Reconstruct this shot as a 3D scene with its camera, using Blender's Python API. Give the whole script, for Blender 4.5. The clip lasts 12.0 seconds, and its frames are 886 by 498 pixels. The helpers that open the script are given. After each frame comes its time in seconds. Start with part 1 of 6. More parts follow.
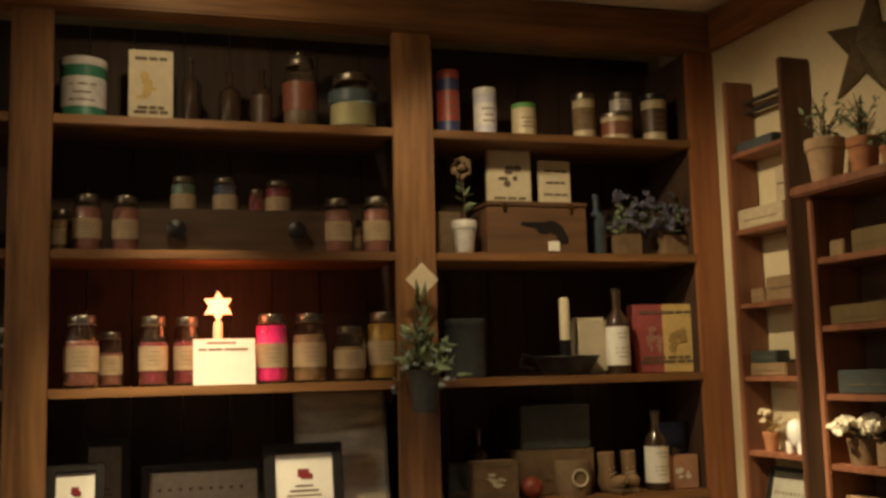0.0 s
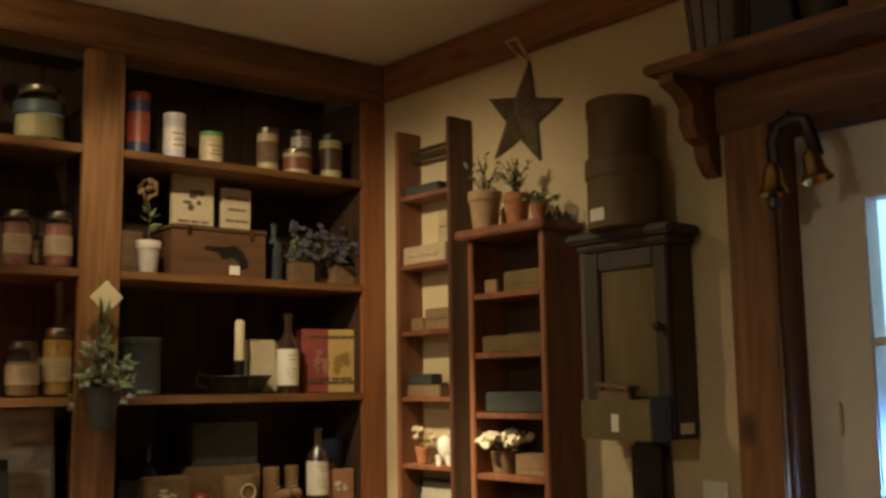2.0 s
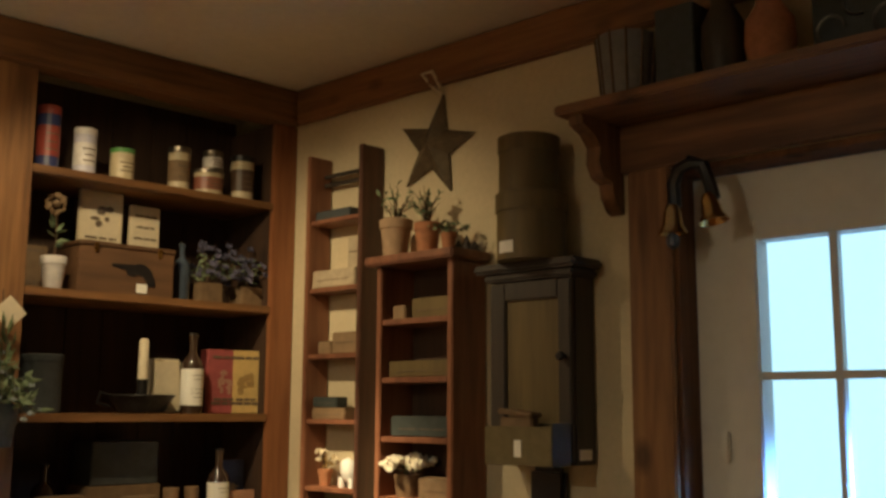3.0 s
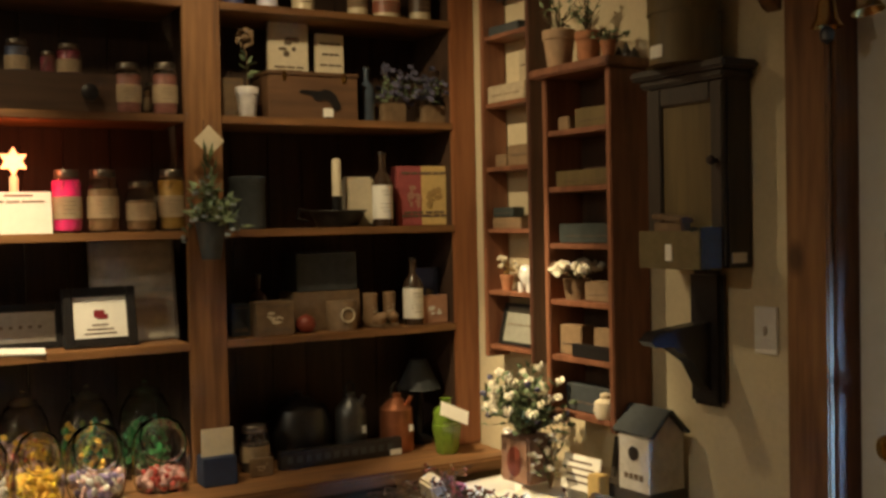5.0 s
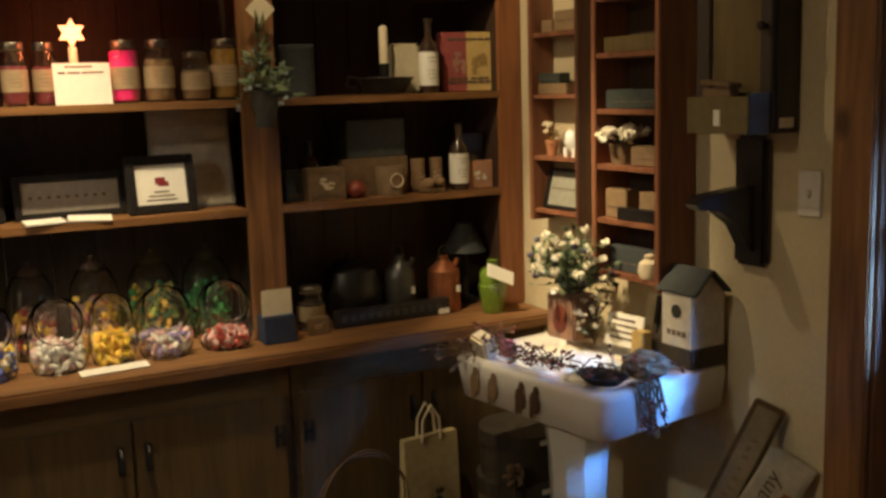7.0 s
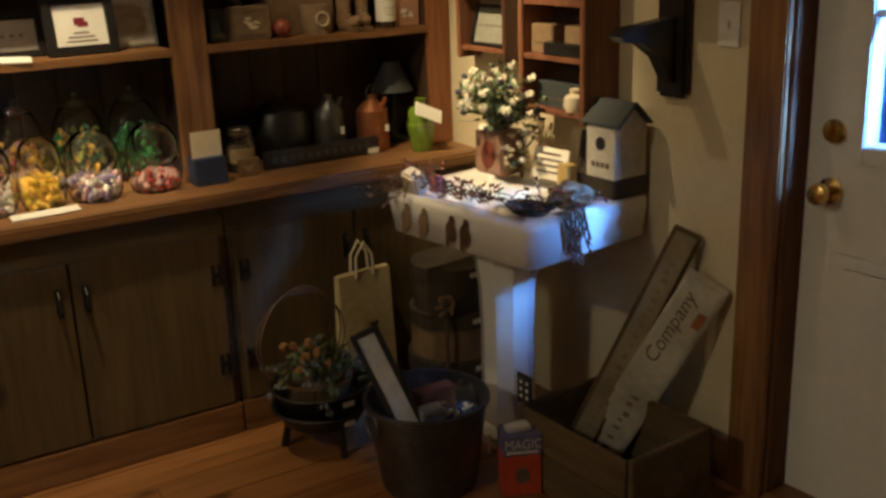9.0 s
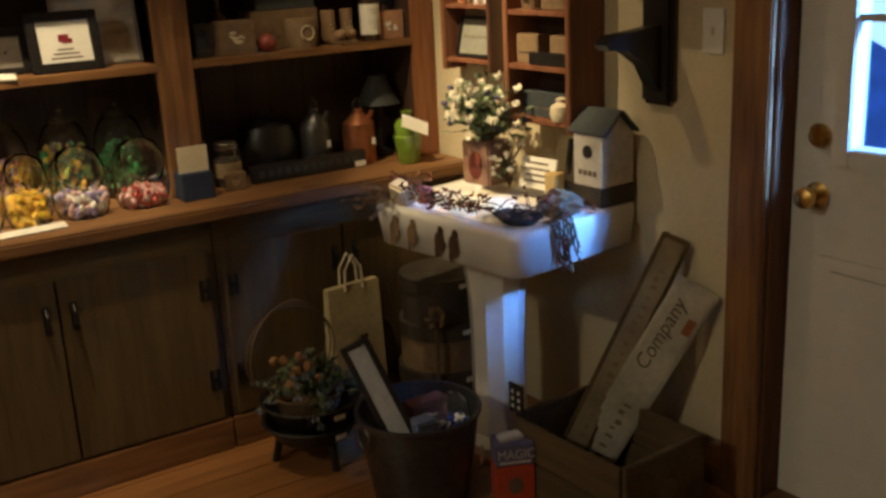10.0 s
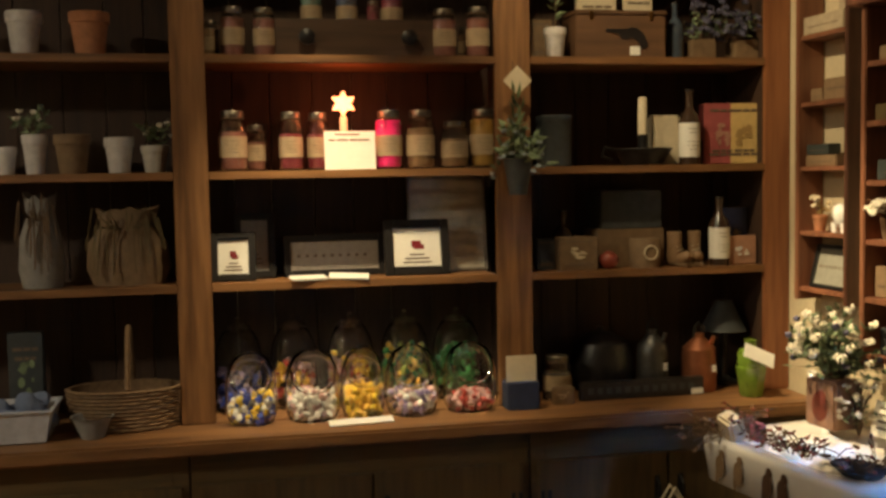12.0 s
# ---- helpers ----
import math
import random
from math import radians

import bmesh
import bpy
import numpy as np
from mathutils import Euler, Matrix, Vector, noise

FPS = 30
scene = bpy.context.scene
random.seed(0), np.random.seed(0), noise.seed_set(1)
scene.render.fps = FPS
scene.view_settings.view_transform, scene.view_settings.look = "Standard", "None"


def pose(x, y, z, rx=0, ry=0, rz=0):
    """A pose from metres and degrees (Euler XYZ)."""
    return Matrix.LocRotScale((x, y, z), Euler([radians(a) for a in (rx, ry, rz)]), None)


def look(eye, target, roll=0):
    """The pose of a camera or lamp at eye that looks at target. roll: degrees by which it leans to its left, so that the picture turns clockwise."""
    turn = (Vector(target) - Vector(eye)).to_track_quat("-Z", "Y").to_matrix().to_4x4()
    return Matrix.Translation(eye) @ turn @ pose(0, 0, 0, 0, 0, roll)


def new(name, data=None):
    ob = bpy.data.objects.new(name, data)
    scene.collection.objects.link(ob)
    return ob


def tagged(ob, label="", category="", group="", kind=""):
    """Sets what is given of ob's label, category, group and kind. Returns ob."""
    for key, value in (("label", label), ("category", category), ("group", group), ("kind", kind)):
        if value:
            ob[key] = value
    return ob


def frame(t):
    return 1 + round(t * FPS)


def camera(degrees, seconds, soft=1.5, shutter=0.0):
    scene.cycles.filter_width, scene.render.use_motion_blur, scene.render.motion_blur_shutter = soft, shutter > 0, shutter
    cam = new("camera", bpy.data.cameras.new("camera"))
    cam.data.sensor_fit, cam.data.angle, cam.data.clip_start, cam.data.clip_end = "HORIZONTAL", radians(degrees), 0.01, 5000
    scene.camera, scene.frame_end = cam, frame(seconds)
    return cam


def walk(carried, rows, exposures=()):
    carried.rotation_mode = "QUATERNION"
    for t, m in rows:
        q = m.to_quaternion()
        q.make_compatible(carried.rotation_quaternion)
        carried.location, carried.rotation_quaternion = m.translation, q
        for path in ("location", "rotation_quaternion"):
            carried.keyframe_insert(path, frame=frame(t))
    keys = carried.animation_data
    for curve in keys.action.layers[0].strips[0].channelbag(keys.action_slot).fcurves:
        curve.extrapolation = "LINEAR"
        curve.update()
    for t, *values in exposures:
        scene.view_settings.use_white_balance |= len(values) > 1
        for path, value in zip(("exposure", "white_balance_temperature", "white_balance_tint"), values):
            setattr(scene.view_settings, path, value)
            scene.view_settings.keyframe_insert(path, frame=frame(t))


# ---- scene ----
cam = camera(46.3, 12.0, soft=3.0)
PATH = [
    (0, (-0.72, -2.673, 1.557), (-0.158, -0.769, 1.797), -1.5),
    (0.5, (-0.693, -2.741, 1.564), (-0.031, -0.866, 1.783), -0.5),
    (1, (-0.763, -2.736, 1.567), (0.114, -0.956, 1.817), -1.0),
    (1.5, (-0.895, -2.727, 1.571), (0.168, -1.047, 1.788), -1.7),
    (2, (-0.98, -2.76, 1.555), (0.237, -1.195, 1.821), -0.8),
    (2.5, (-1.029, -2.784, 1.556), (0.288, -1.31, 1.86), 0.1),
    (3, (-1.051, -2.782, 1.56), (0.314, -1.353, 1.867), 0.3),
    (3.5, (-1.031, -2.813, 1.548), (0.214, -1.259, 1.742), -0.9),
    (3.7, (-0.999, -2.835, 1.555), (0.175, -1.219, 1.667), -1.0),
    (5.5, (-0.884, -3.06, 1.558), (0.036, -1.286, 1.479), -0.7),
    (6, (-0.903, -3.066, 1.563), (-0.058, -1.259, 1.425), -0.5),
    (6.5, (-0.928, -3.057, 1.563), (-0.077, -1.258, 1.366), -1.0),
    (7, (-0.995, -3.067, 1.574), (-0.081, -1.316, 1.259), -1.7),
    (7.5, (-1.027, -3.094, 1.577), (-0.094, -1.377, 1.148), -1.5),
    (9.3, (-1.044, -3.116, 1.547), (-0.037, -1.498, 0.941), -1.9),
    (9.5, (-1.063, -3.117, 1.545), (-0.048, -1.503, 0.942), -1.6),
    (10, (-1.047, -3.112, 1.536), (-0.022, -1.492, 0.963), -2.8),
    (10.5, (-1.05, -3.083, 1.543), (-0.162, -1.335, 1.149), -1.8),
    (11, (-0.983, -3.061, 1.558), (-0.306, -1.206, 1.24), -0.5),
    (11.5, (-0.929, -3.056, 1.568), (-0.427, -1.132, 1.357), 0.3),
    (12, (-0.861, -3.111, 1.509), (-0.467, -1.154, 1.376), -1.0),
]
EXPOSURES = [(0.0, 0.0), (1.5, 0.05), (2.5, 0.1), (3.7, 0.08), (5.5, -0.08), (10.5, -0.08), (12.0, 0.0)]
walk(cam, [(t, look(eye, target, roll)) for t, eye, target, roll in PATH], EXPOSURES)

# ---- plan: the shelf front is the plane y = 0, the floor is z = 0 ----
CEIL, BEAM = 2.61, 2.495
POSTS = ((-2.06, -1.96), (-1.03, -0.93), (-0.062, 0.05), (0.842, 0.93))
SHELVES = (2.225, 1.886, 1.545, 1.214)
TOP = 0.80          # counter top
BACK = 0.27         # back boards of the bookcase
U = Vector((0.06, -1, 0)).normalized()
INTO = Vector((1, 0.06, 0)).normalized()
RW = Matrix(((U.x, INTO.x, 0, 0.93), (U.y, INTO.y, 0, 0), (0, 0, 1, 0), (0, 0, 0, 1)))   # x along the door wall, y into it


def on_wall(u, v, z, rz=0):
    """A place on the door wall: u from the corner, v out into the room."""
    return RW @ pose(u, -v, z, 0, 0, rz)


# ---- light ----
world = bpy.data.worlds.new("world")
scene.world = world
world.use_nodes = True
wn = world.node_tree.nodes
sky = wn.new("ShaderNodeTexSky")
sky.sky_type, sky.sun_disc, sky.sun_elevation, sky.sun_rotation = "NISHITA", False, radians(35), radians(120)
world.node_tree.links.new(sky.outputs[0], wn["Background"].inputs[0])
wn["Background"].inputs[1].default_value = 0.10


def lamp(name, data, m, power, colour):
    data.energy, data.color = power, colour
    ob = new(name, data)
    ob.matrix_world = m
    return ob


def spot(at_place, target, power, cone, blend=0.7):
    data = bpy.data.lights.new("track_spot_light", "SPOT")
    data.spot_size, data.spot_blend, data.shadow_soft_size = radians(cone), blend, 0.025
    return lamp("track_spot_light", data, look(at_place, target), power, WARM)


WARM = (1.0, 0.785, 0.45)
TRACK = ((-0.15, -0.52, 2.49), (-0.68, -0.47, 2.475))
spot(TRACK[0], (0.92, -0.42, 1.56), 28, 84, 1.0)
spot(TRACK[0], (0.80, -0.44, 1.02), 200, 37, 1.0)
spot(TRACK[0], (0.46, -0.02, 1.75), 19, 92, 0.9)
spot(TRACK[1], (-0.56, -0.04, 1.05), 110, 54, 1.0)
spot(TRACK[1], (-0.50, 0.0, 2.15), 5, 130, 0.8)
# Unseen lamp, added to fill the door wall and room with light.
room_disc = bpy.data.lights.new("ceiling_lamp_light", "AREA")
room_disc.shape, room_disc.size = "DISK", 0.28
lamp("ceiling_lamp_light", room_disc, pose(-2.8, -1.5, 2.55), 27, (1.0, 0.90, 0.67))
bulb = bpy.data.lights.new("star_bulb_light", "POINT")
bulb.shadow_soft_size = 0.03
lamp("star_bulb_light", bulb, pose(-0.52, 0.03, 1.735), 0.75, (1.0, 0.18, 0.06))
pane_light = bpy.data.lights.new("window_daylight", "AREA")
pane_light.shape, pane_light.size, pane_light.size_y, pane_light.spread = "RECTANGLE", 0.6, 0.32, radians(18)
lamp("window_daylight", pane_light, look(RW @ Vector((2.45, 0.36, 1.72)), RW @ Vector((0.97, -0.18, 0.82))), 13, (0.12, 0.36, 1.0))


# ---- materials ----
def mat(name, colour, rough=0.6, metal=0.0, var=0.25, scale=18.0, bump=0.15, stain=0.25, island=0.0, glass=False, coat=0.0, glow=0.0, stretch=(1, 1, 1), random_tint=0.0):
    """A surface with fine grain and broad stains in object space."""
    m = bpy.data.materials.new(name)
    m.use_nodes = True
    nt = m.node_tree
    bsdf = nt.nodes["Principled BSDF"]
    L = nt.links.new

    def node(kind, **sets):
        n = nt.nodes.new(kind)
        for k, v in sets.items():
            n.inputs[k].default_value = v
        return n
    co = node("ShaderNodeTexCoord")
    mp = node("ShaderNodeMapping")
    mp.inputs["Scale"].default_value = stretch
    L(co.outputs["Object"], mp.inputs["Vector"])
    fine = node("ShaderNodeTexNoise", Scale=scale, Detail=6.0, Roughness=0.65)
    broad = node("ShaderNodeTexNoise", Scale=scale / 7, Detail=3.0)
    L(mp.outputs[0], fine.inputs["Vector"])
    L(mp.outputs[0], broad.inputs["Vector"])
    dark = tuple(c * (1 - var) for c in colour)
    light = tuple(min(1, c * (1 + var)) for c in colour)
    ramp = node("ShaderNodeValToRGB")
    ramp.color_ramp.elements[0].position, ramp.color_ramp.elements[0].color = 0.3, (*dark, 1)
    ramp.color_ramp.elements[1].position, ramp.color_ramp.elements[1].color = 0.7, (*light, 1)
    L(fine.outputs["Fac"], ramp.inputs[0])
    mix = nt.nodes.new("ShaderNodeMix")
    mix.data_type, mix.blend_type = "RGBA", "MULTIPLY"
    mix.inputs["Factor"].default_value = stain
    grey = node("ShaderNodeValToRGB")
    grey.color_ramp.elements[0].position, grey.color_ramp.elements[0].color = 0.35, (0.35, 0.33, 0.3, 1)
    grey.color_ramp.elements[1].position = 0.65
    L(broad.outputs["Fac"], grey.inputs[0])
    L(ramp.outputs[0], mix.inputs["A"])
    L(grey.outputs[0], mix.inputs["B"])
    out = mix.outputs["Result"]
    if island or random_tint:
        hsv = node("ShaderNodeHueSaturation")
        src = nt.nodes.new("ShaderNodeNewGeometry").outputs["Random Per Island"] if island else nt.nodes.new("ShaderNodeObjectInfo").outputs["Random"]
        rng = node("ShaderNodeMapRange")
        amount = island or random_tint
        rng.inputs["To Min"].default_value, rng.inputs["To Max"].default_value = 1 - amount, 1 + amount
        L(src, rng.inputs["Value"])
        L(rng.outputs[0], hsv.inputs["Value"])
        L(out, hsv.inputs["Color"])
        out = hsv.outputs[0]
    L(out, bsdf.inputs["Base Color"])
    bsdf.inputs["Roughness"].default_value = rough
    bsdf.inputs["Metallic"].default_value = metal
    bsdf.inputs["Coat Weight"].default_value = coat
    if bump:
        b = node("ShaderNodeBump", Strength=bump, Distance=0.004)
        L(fine.outputs["Fac"], b.inputs["Height"])
        L(b.outputs[0], bsdf.inputs["Normal"])
    if glass:
        bsdf.inputs["Transmission Weight"].default_value = 1.0
        bsdf.inputs["IOR"].default_value = 1.45
    if glow:
        bsdf.inputs["Emission Strength"].default_value = glow
        bsdf.inputs["Emission Color"].default_value = (*colour, 1)
    return m


def wood(name, a, b, along="z", rough=0.5, ring=7.0, knots=True, random_tint=0.12):
    """Stained boards: long grain, a little figure, dark knots."""
    m = bpy.data.materials.new(name)
    m.use_nodes = True
    nt = m.node_tree
    bsdf = nt.nodes["Principled BSDF"]
    L = nt.links.new
    co = nt.nodes.new("ShaderNodeTexCoord")
    info = nt.nodes.new("ShaderNodeObjectInfo")
    add = nt.nodes.new("ShaderNodeVectorMath")
    L(co.outputs["Object"], add.inputs[0])
    shift = nt.nodes.new("ShaderNodeVectorMath")
    shift.operation = "SCALE"
    shift.inputs[0].default_value = (7.0, 3.0, 5.0)
    L(info.outputs["Random"], shift.inputs["Scale"])
    L(shift.outputs[0], add.inputs[1])
    mp = nt.nodes.new("ShaderNodeMapping")
    s = {"x": (0.08, 1, 1), "y": (1, 0.08, 1), "z": (1, 1, 0.08)}[along]
    mp.inputs["Scale"].default_value = s
    L(add.outputs[0], mp.inputs["Vector"])
    grain = nt.nodes.new("ShaderNodeTexNoise")
    grain.inputs["Scale"].default_value, grain.inputs["Detail"].default_value = 60.0, 5.0
    figure = nt.nodes.new("ShaderNodeTexNoise")
    figure.inputs["Scale"].default_value, figure.inputs["Detail"].default_value = ring, 3.0
    figure.inputs["Distortion"].default_value = 1.2
    L(mp.outputs[0], grain.inputs["Vector"])
    L(mp.outputs[0], figure.inputs["Vector"])
    mid = nt.nodes.new("ShaderNodeMath")
    mid.operation = "MULTIPLY_ADD"
    mid.inputs[1].default_value = 0.45
    L(grain.outputs["Fac"], mid.inputs[0])
    half = nt.nodes.new("ShaderNodeMath")
    half.operation = "MULTIPLY"
    half.inputs[1].default_value = 0.55
    L(figure.outputs["Fac"], half.inputs[0])
    L(half.outputs[0], mid.inputs[2])
    ramp = nt.nodes.new("ShaderNodeValToRGB")
    ramp.color_ramp.elements[0].position, ramp.color_ramp.elements[0].color = 0.36, (*a, 1)
    ramp.color_ramp.elements[1].position, ramp.color_ramp.elements[1].color = 0.62, (*b, 1)
    L(mid.outputs[0], ramp.inputs[0])
    out = ramp.outputs[0]
    if knots:
        vor = nt.nodes.new("ShaderNodeTexVoronoi")
        vor.inputs["Scale"].default_value = 4.2
        mp2 = nt.nodes.new("ShaderNodeMapping")
        mp2.inputs["Scale"].default_value = {"x": (0.6, 1, 1), "y": (1, 0.6, 1), "z": (1, 1, 0.6)}[along]
        L(add.outputs[0], mp2.inputs["Vector"])
        L(mp2.outputs[0], vor.inputs["Vector"])
        kr = nt.nodes.new("ShaderNodeValToRGB")
        kr.color_ramp.elements[0].position, kr.color_ramp.elements[0].color = 0.05, (0.18, 0.13, 0.1, 1)
        kr.color_ramp.elements[1].position, kr.color_ramp.elements[1].color = 0.13, (1, 1, 1, 1)
        L(vor.outputs["Distance"], kr.inputs[0])
        mx = nt.nodes.new("ShaderNodeMix")
        mx.data_type, mx.blend_type = "RGBA", "MULTIPLY"
        mx.inputs["Factor"].default_value = 0.8
        L(out, mx.inputs["A"])
        L(kr.outputs[0], mx.inputs["B"])
        out = mx.outputs["Result"]
    hsv = nt.nodes.new("ShaderNodeHueSaturation")
    rng = nt.nodes.new("ShaderNodeMapRange")
    rng.inputs["To Min"].default_value, rng.inputs["To Max"].default_value = 1 - random_tint, 1 + random_tint
    L(info.outputs["Random"], rng.inputs["Value"])
    L(rng.outputs[0], hsv.inputs["Value"])
    L(out, hsv.inputs["Color"])
    L(hsv.outputs[0], bsdf.inputs["Base Color"])
    bsdf.inputs["Roughness"].default_value = rough
    b = nt.nodes.new("ShaderNodeBump")
    b.inputs["Strength"].default_value, b.inputs["Distance"].default_value = 0.25, 0.003
    L(mid.outputs[0], b.inputs["Height"])
    L(b.outputs[0], bsdf.inputs["Normal"])
    return m


PINE_Z = wood("stained_pine_upright", (0.112, 0.049, 0.018), (0.285, 0.137, 0.052))
PINE_X = wood("stained_pine_level", (0.112, 0.049, 0.018), (0.285, 0.137, 0.052), "x")
PINE_Y = wood("stained_pine_wall", (0.11, 0.046, 0.018), (0.27, 0.125, 0.048), "x")
# Same pine, coloured near black for the shade deep in the shelves.
SHADED_BACKING = wood("shaded_backing_boards", (0.032, 0.016, 0.009), (0.065, 0.032, 0.017), "z", 0.7)
CABWOOD = wood("brown_cabinet_wood", (0.06, 0.036, 0.011), (0.12, 0.074, 0.024), "z", 0.72)
CABWOOD_X = wood("brown_cabinet_rail", (0.065, 0.039, 0.012), (0.13, 0.08, 0.026), "x", 0.72)
FLOORWOOD = wood("orange_pine_floor", (0.18, 0.072, 0.024), (0.30, 0.13, 0.045), "x", 0.32)
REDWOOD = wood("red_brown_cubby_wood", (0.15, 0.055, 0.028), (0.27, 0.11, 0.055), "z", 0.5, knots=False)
# The cubby wood again, darkened for shade on one ladder rail.
SHADED_RAILWOOD = wood("shaded_red_rail_wood", (0.06, 0.024, 0.014), (0.12, 0.048, 0.026), "z", 0.5, knots=False)
JAMBWOOD = wood("worn_jamb_pine", (0.085, 0.036, 0.015), (0.20, 0.09, 0.036), "z", 0.85)
# Redder stain for the right post, colour also raised for the spotlight on it.
RED_LIT_POST = wood("red_spotlit_pine_post", (0.21, 0.07, 0.026), (0.37, 0.145, 0.058), "z", 0.45)
DARKWOOD = wood("dark_painted_wood", (0.025, 0.02, 0.016), (0.055, 0.042, 0.03), "z", 0.5, knots=False)
OLIVE = wood("olive_panel_wood", (0.10, 0.07, 0.025), (0.16, 0.11, 0.04), "z", 0.6, knots=False)
CRATE = wood("old_crate_boards", (0.065, 0.042, 0.018), (0.13, 0.085, 0.036), "x", 0.85)
PLASTER = mat("tan_wall_paint", (0.62, 0.52, 0.34), 0.9, var=0.06, scale=60, bump=0.2, stain=0.08)
CEILING = mat("off_white_ceiling_paint", (0.72, 0.68, 0.60), 0.95, var=0.05, scale=45, bump=0.3, stain=0.05)
WHITE = mat("white_door_paint", (0.75, 0.74, 0.70), 0.4, var=0.04, scale=25, bump=0.05, stain=0.06)
PORCELAIN = mat("white_enamel", (0.82, 0.80, 0.76), 0.18, var=0.03, scale=14, bump=0.02, stain=0.1, coat=0.5)
BRASS = mat("polished_brass", (0.75, 0.52, 0.2), 0.22, 1.0, var=0.1, bump=0.05)
IRON = mat("black_iron", (0.035, 0.033, 0.032), 0.5, 0.7, var=0.3, scale=80, bump=0.3)
STEEL = mat("galvanised_steel", (0.15, 0.15, 0.15), 0.42, 0.85, var=0.25, scale=30, bump=0.1, stain=0.4)
GLASS = mat("clear_glass", (0.96, 0.98, 0.98), 0.03, var=0.0, bump=0, stain=0, glass=True)
DARKGLASS = mat("dark_bottle_glass", (0.05, 0.03, 0.02), 0.08, var=0.1, bump=0, stain=0.1, coat=0.6)
BLUEGLASS = mat("blue_grey_bottle", (0.06, 0.08, 0.11), 0.15, var=0.15, bump=0, stain=0.1, coat=0.4)
LABEL = mat("aged_label_paper", (0.46, 0.34, 0.21), 0.8, var=0.15, scale=40, bump=0.05, stain=0.35)
PAPER = mat("cream_paper", (0.72, 0.62, 0.44), 0.85, var=0.08, scale=40, bump=0.05, stain=0.2)
WHITEPAPER = mat("white_paper", (0.85, 0.82, 0.74), 0.8, var=0.04, scale=40, bump=0.03, stain=0.08)
INK = mat("faded_printing", (0.17, 0.12, 0.08), 0.8, var=0.2, bump=0)
BLACK = mat("black_painted_frame", (0.018, 0.016, 0.016), 0.35, var=0.3, scale=50, bump=0.1)
TIN = mat("dull_tin_lid", (0.24, 0.21, 0.17), 0.34, 0.9, var=0.2, scale=60, bump=0.1)
TERRA = mat("terracotta", (0.45, 0.19, 0.09), 0.85, var=0.2, scale=40, bump=0.25, stain=0.3)
LEAF = mat("dull_green_leaves", (0.10, 0.13, 0.055), 0.7, var=0.3, scale=60, bump=0.1, island=0.5)
GREYLEAF = mat("grey_green_leaves", (0.19, 0.25, 0.14), 0.8, var=0.3, scale=60, bump=0.1, island=0.45)
PETAL = mat("cream_petals", (0.78, 0.72, 0.58), 0.75, var=0.12, scale=60, bump=0.1, island=0.2)
PURPLE = mat("dusty_purple_petals", (0.085, 0.08, 0.13), 0.8, var=0.25, scale=60, bump=0.1, island=0.5)
TWIG = mat("brown_twigs", (0.14, 0.085, 0.045), 0.85, var=0.3, scale=80, bump=0.2, island=0.35)
BERRY = mat("dark_red_berries", (0.22, 0.05, 0.03), 0.5, var=0.2, bump=0.05, island=0.4)
WICKER = mat("brown_wicker", (0.20, 0.12, 0.06), 0.8, var=0.3, scale=70, bump=0.4, island=0.25)
BOXBOARD = mat("old_brown_box", (0.22, 0.14, 0.075), 0.75, var=0.2, scale=35, bump=0.15, stain=0.4)
CHALKBLUE = mat("worn_blue_paint", (0.045, 0.056, 0.052), 0.7, var=0.25, scale=35, bump=0.2, stain=0.4)
SLATE = mat("slate_grey_paint", (0.05, 0.058, 0.062), 0.65, var=0.2, scale=40, bump=0.15)
PINK = mat("faded_red_print", (0.42, 0.10, 0.10), 0.7, var=0.15, scale=40, bump=0.05, stain=0.2)
YELLOW = mat("aged_yellow_print", (0.66, 0.46, 0.17), 0.75, var=0.12, scale=40, bump=0.05, stain=0.2)
STARGLOW = mat("glowing_star_bulb", (1.0, 0.42, 0.16), 0.5, var=0.0, bump=0, stain=0, glow=3.4)
DUSKBLUE = mat("blue_outdoor_shade", (0.03, 0.12, 0.62), 1.0, var=0.6, scale=6, bump=0, stain=0.8, glow=0.5)
SKYGLOW = mat("pale_daylight", (0.5, 0.82, 1.0), 1.0, var=0.05, scale=1.5, bump=0, stain=0.1, glow=1.15)


def tint(name, rgb, rough=0.45, **more):
    return mat(name, rgb, rough, var=more.pop("var", 0.15), scale=more.pop("scale", 40), bump=more.pop("bump", 0.05), stain=more.pop("stain", 0.2), **more)


# ---- mesh tools ----
def box(bm, x0, x1, y0, y1, z0, z1, bevel=0.002, m=None):
    c = Matrix.Translation(((x0 + x1) / 2, (y0 + y1) / 2, (z0 + z1) / 2)) @ Matrix.Diagonal((abs(x1 - x0), abs(y1 - y0), abs(z1 - z0), 1))
    r = bmesh.ops.create_cube(bm, size=1, matrix=(m @ c) if m else c)
    if bevel:
        edges = list({e for v in r["verts"] for e in v.link_edges})
        bmesh.ops.bevel(bm, geom=edges, offset=bevel, segments=2, affect="EDGES", clamp_overlap=True)
    return bm


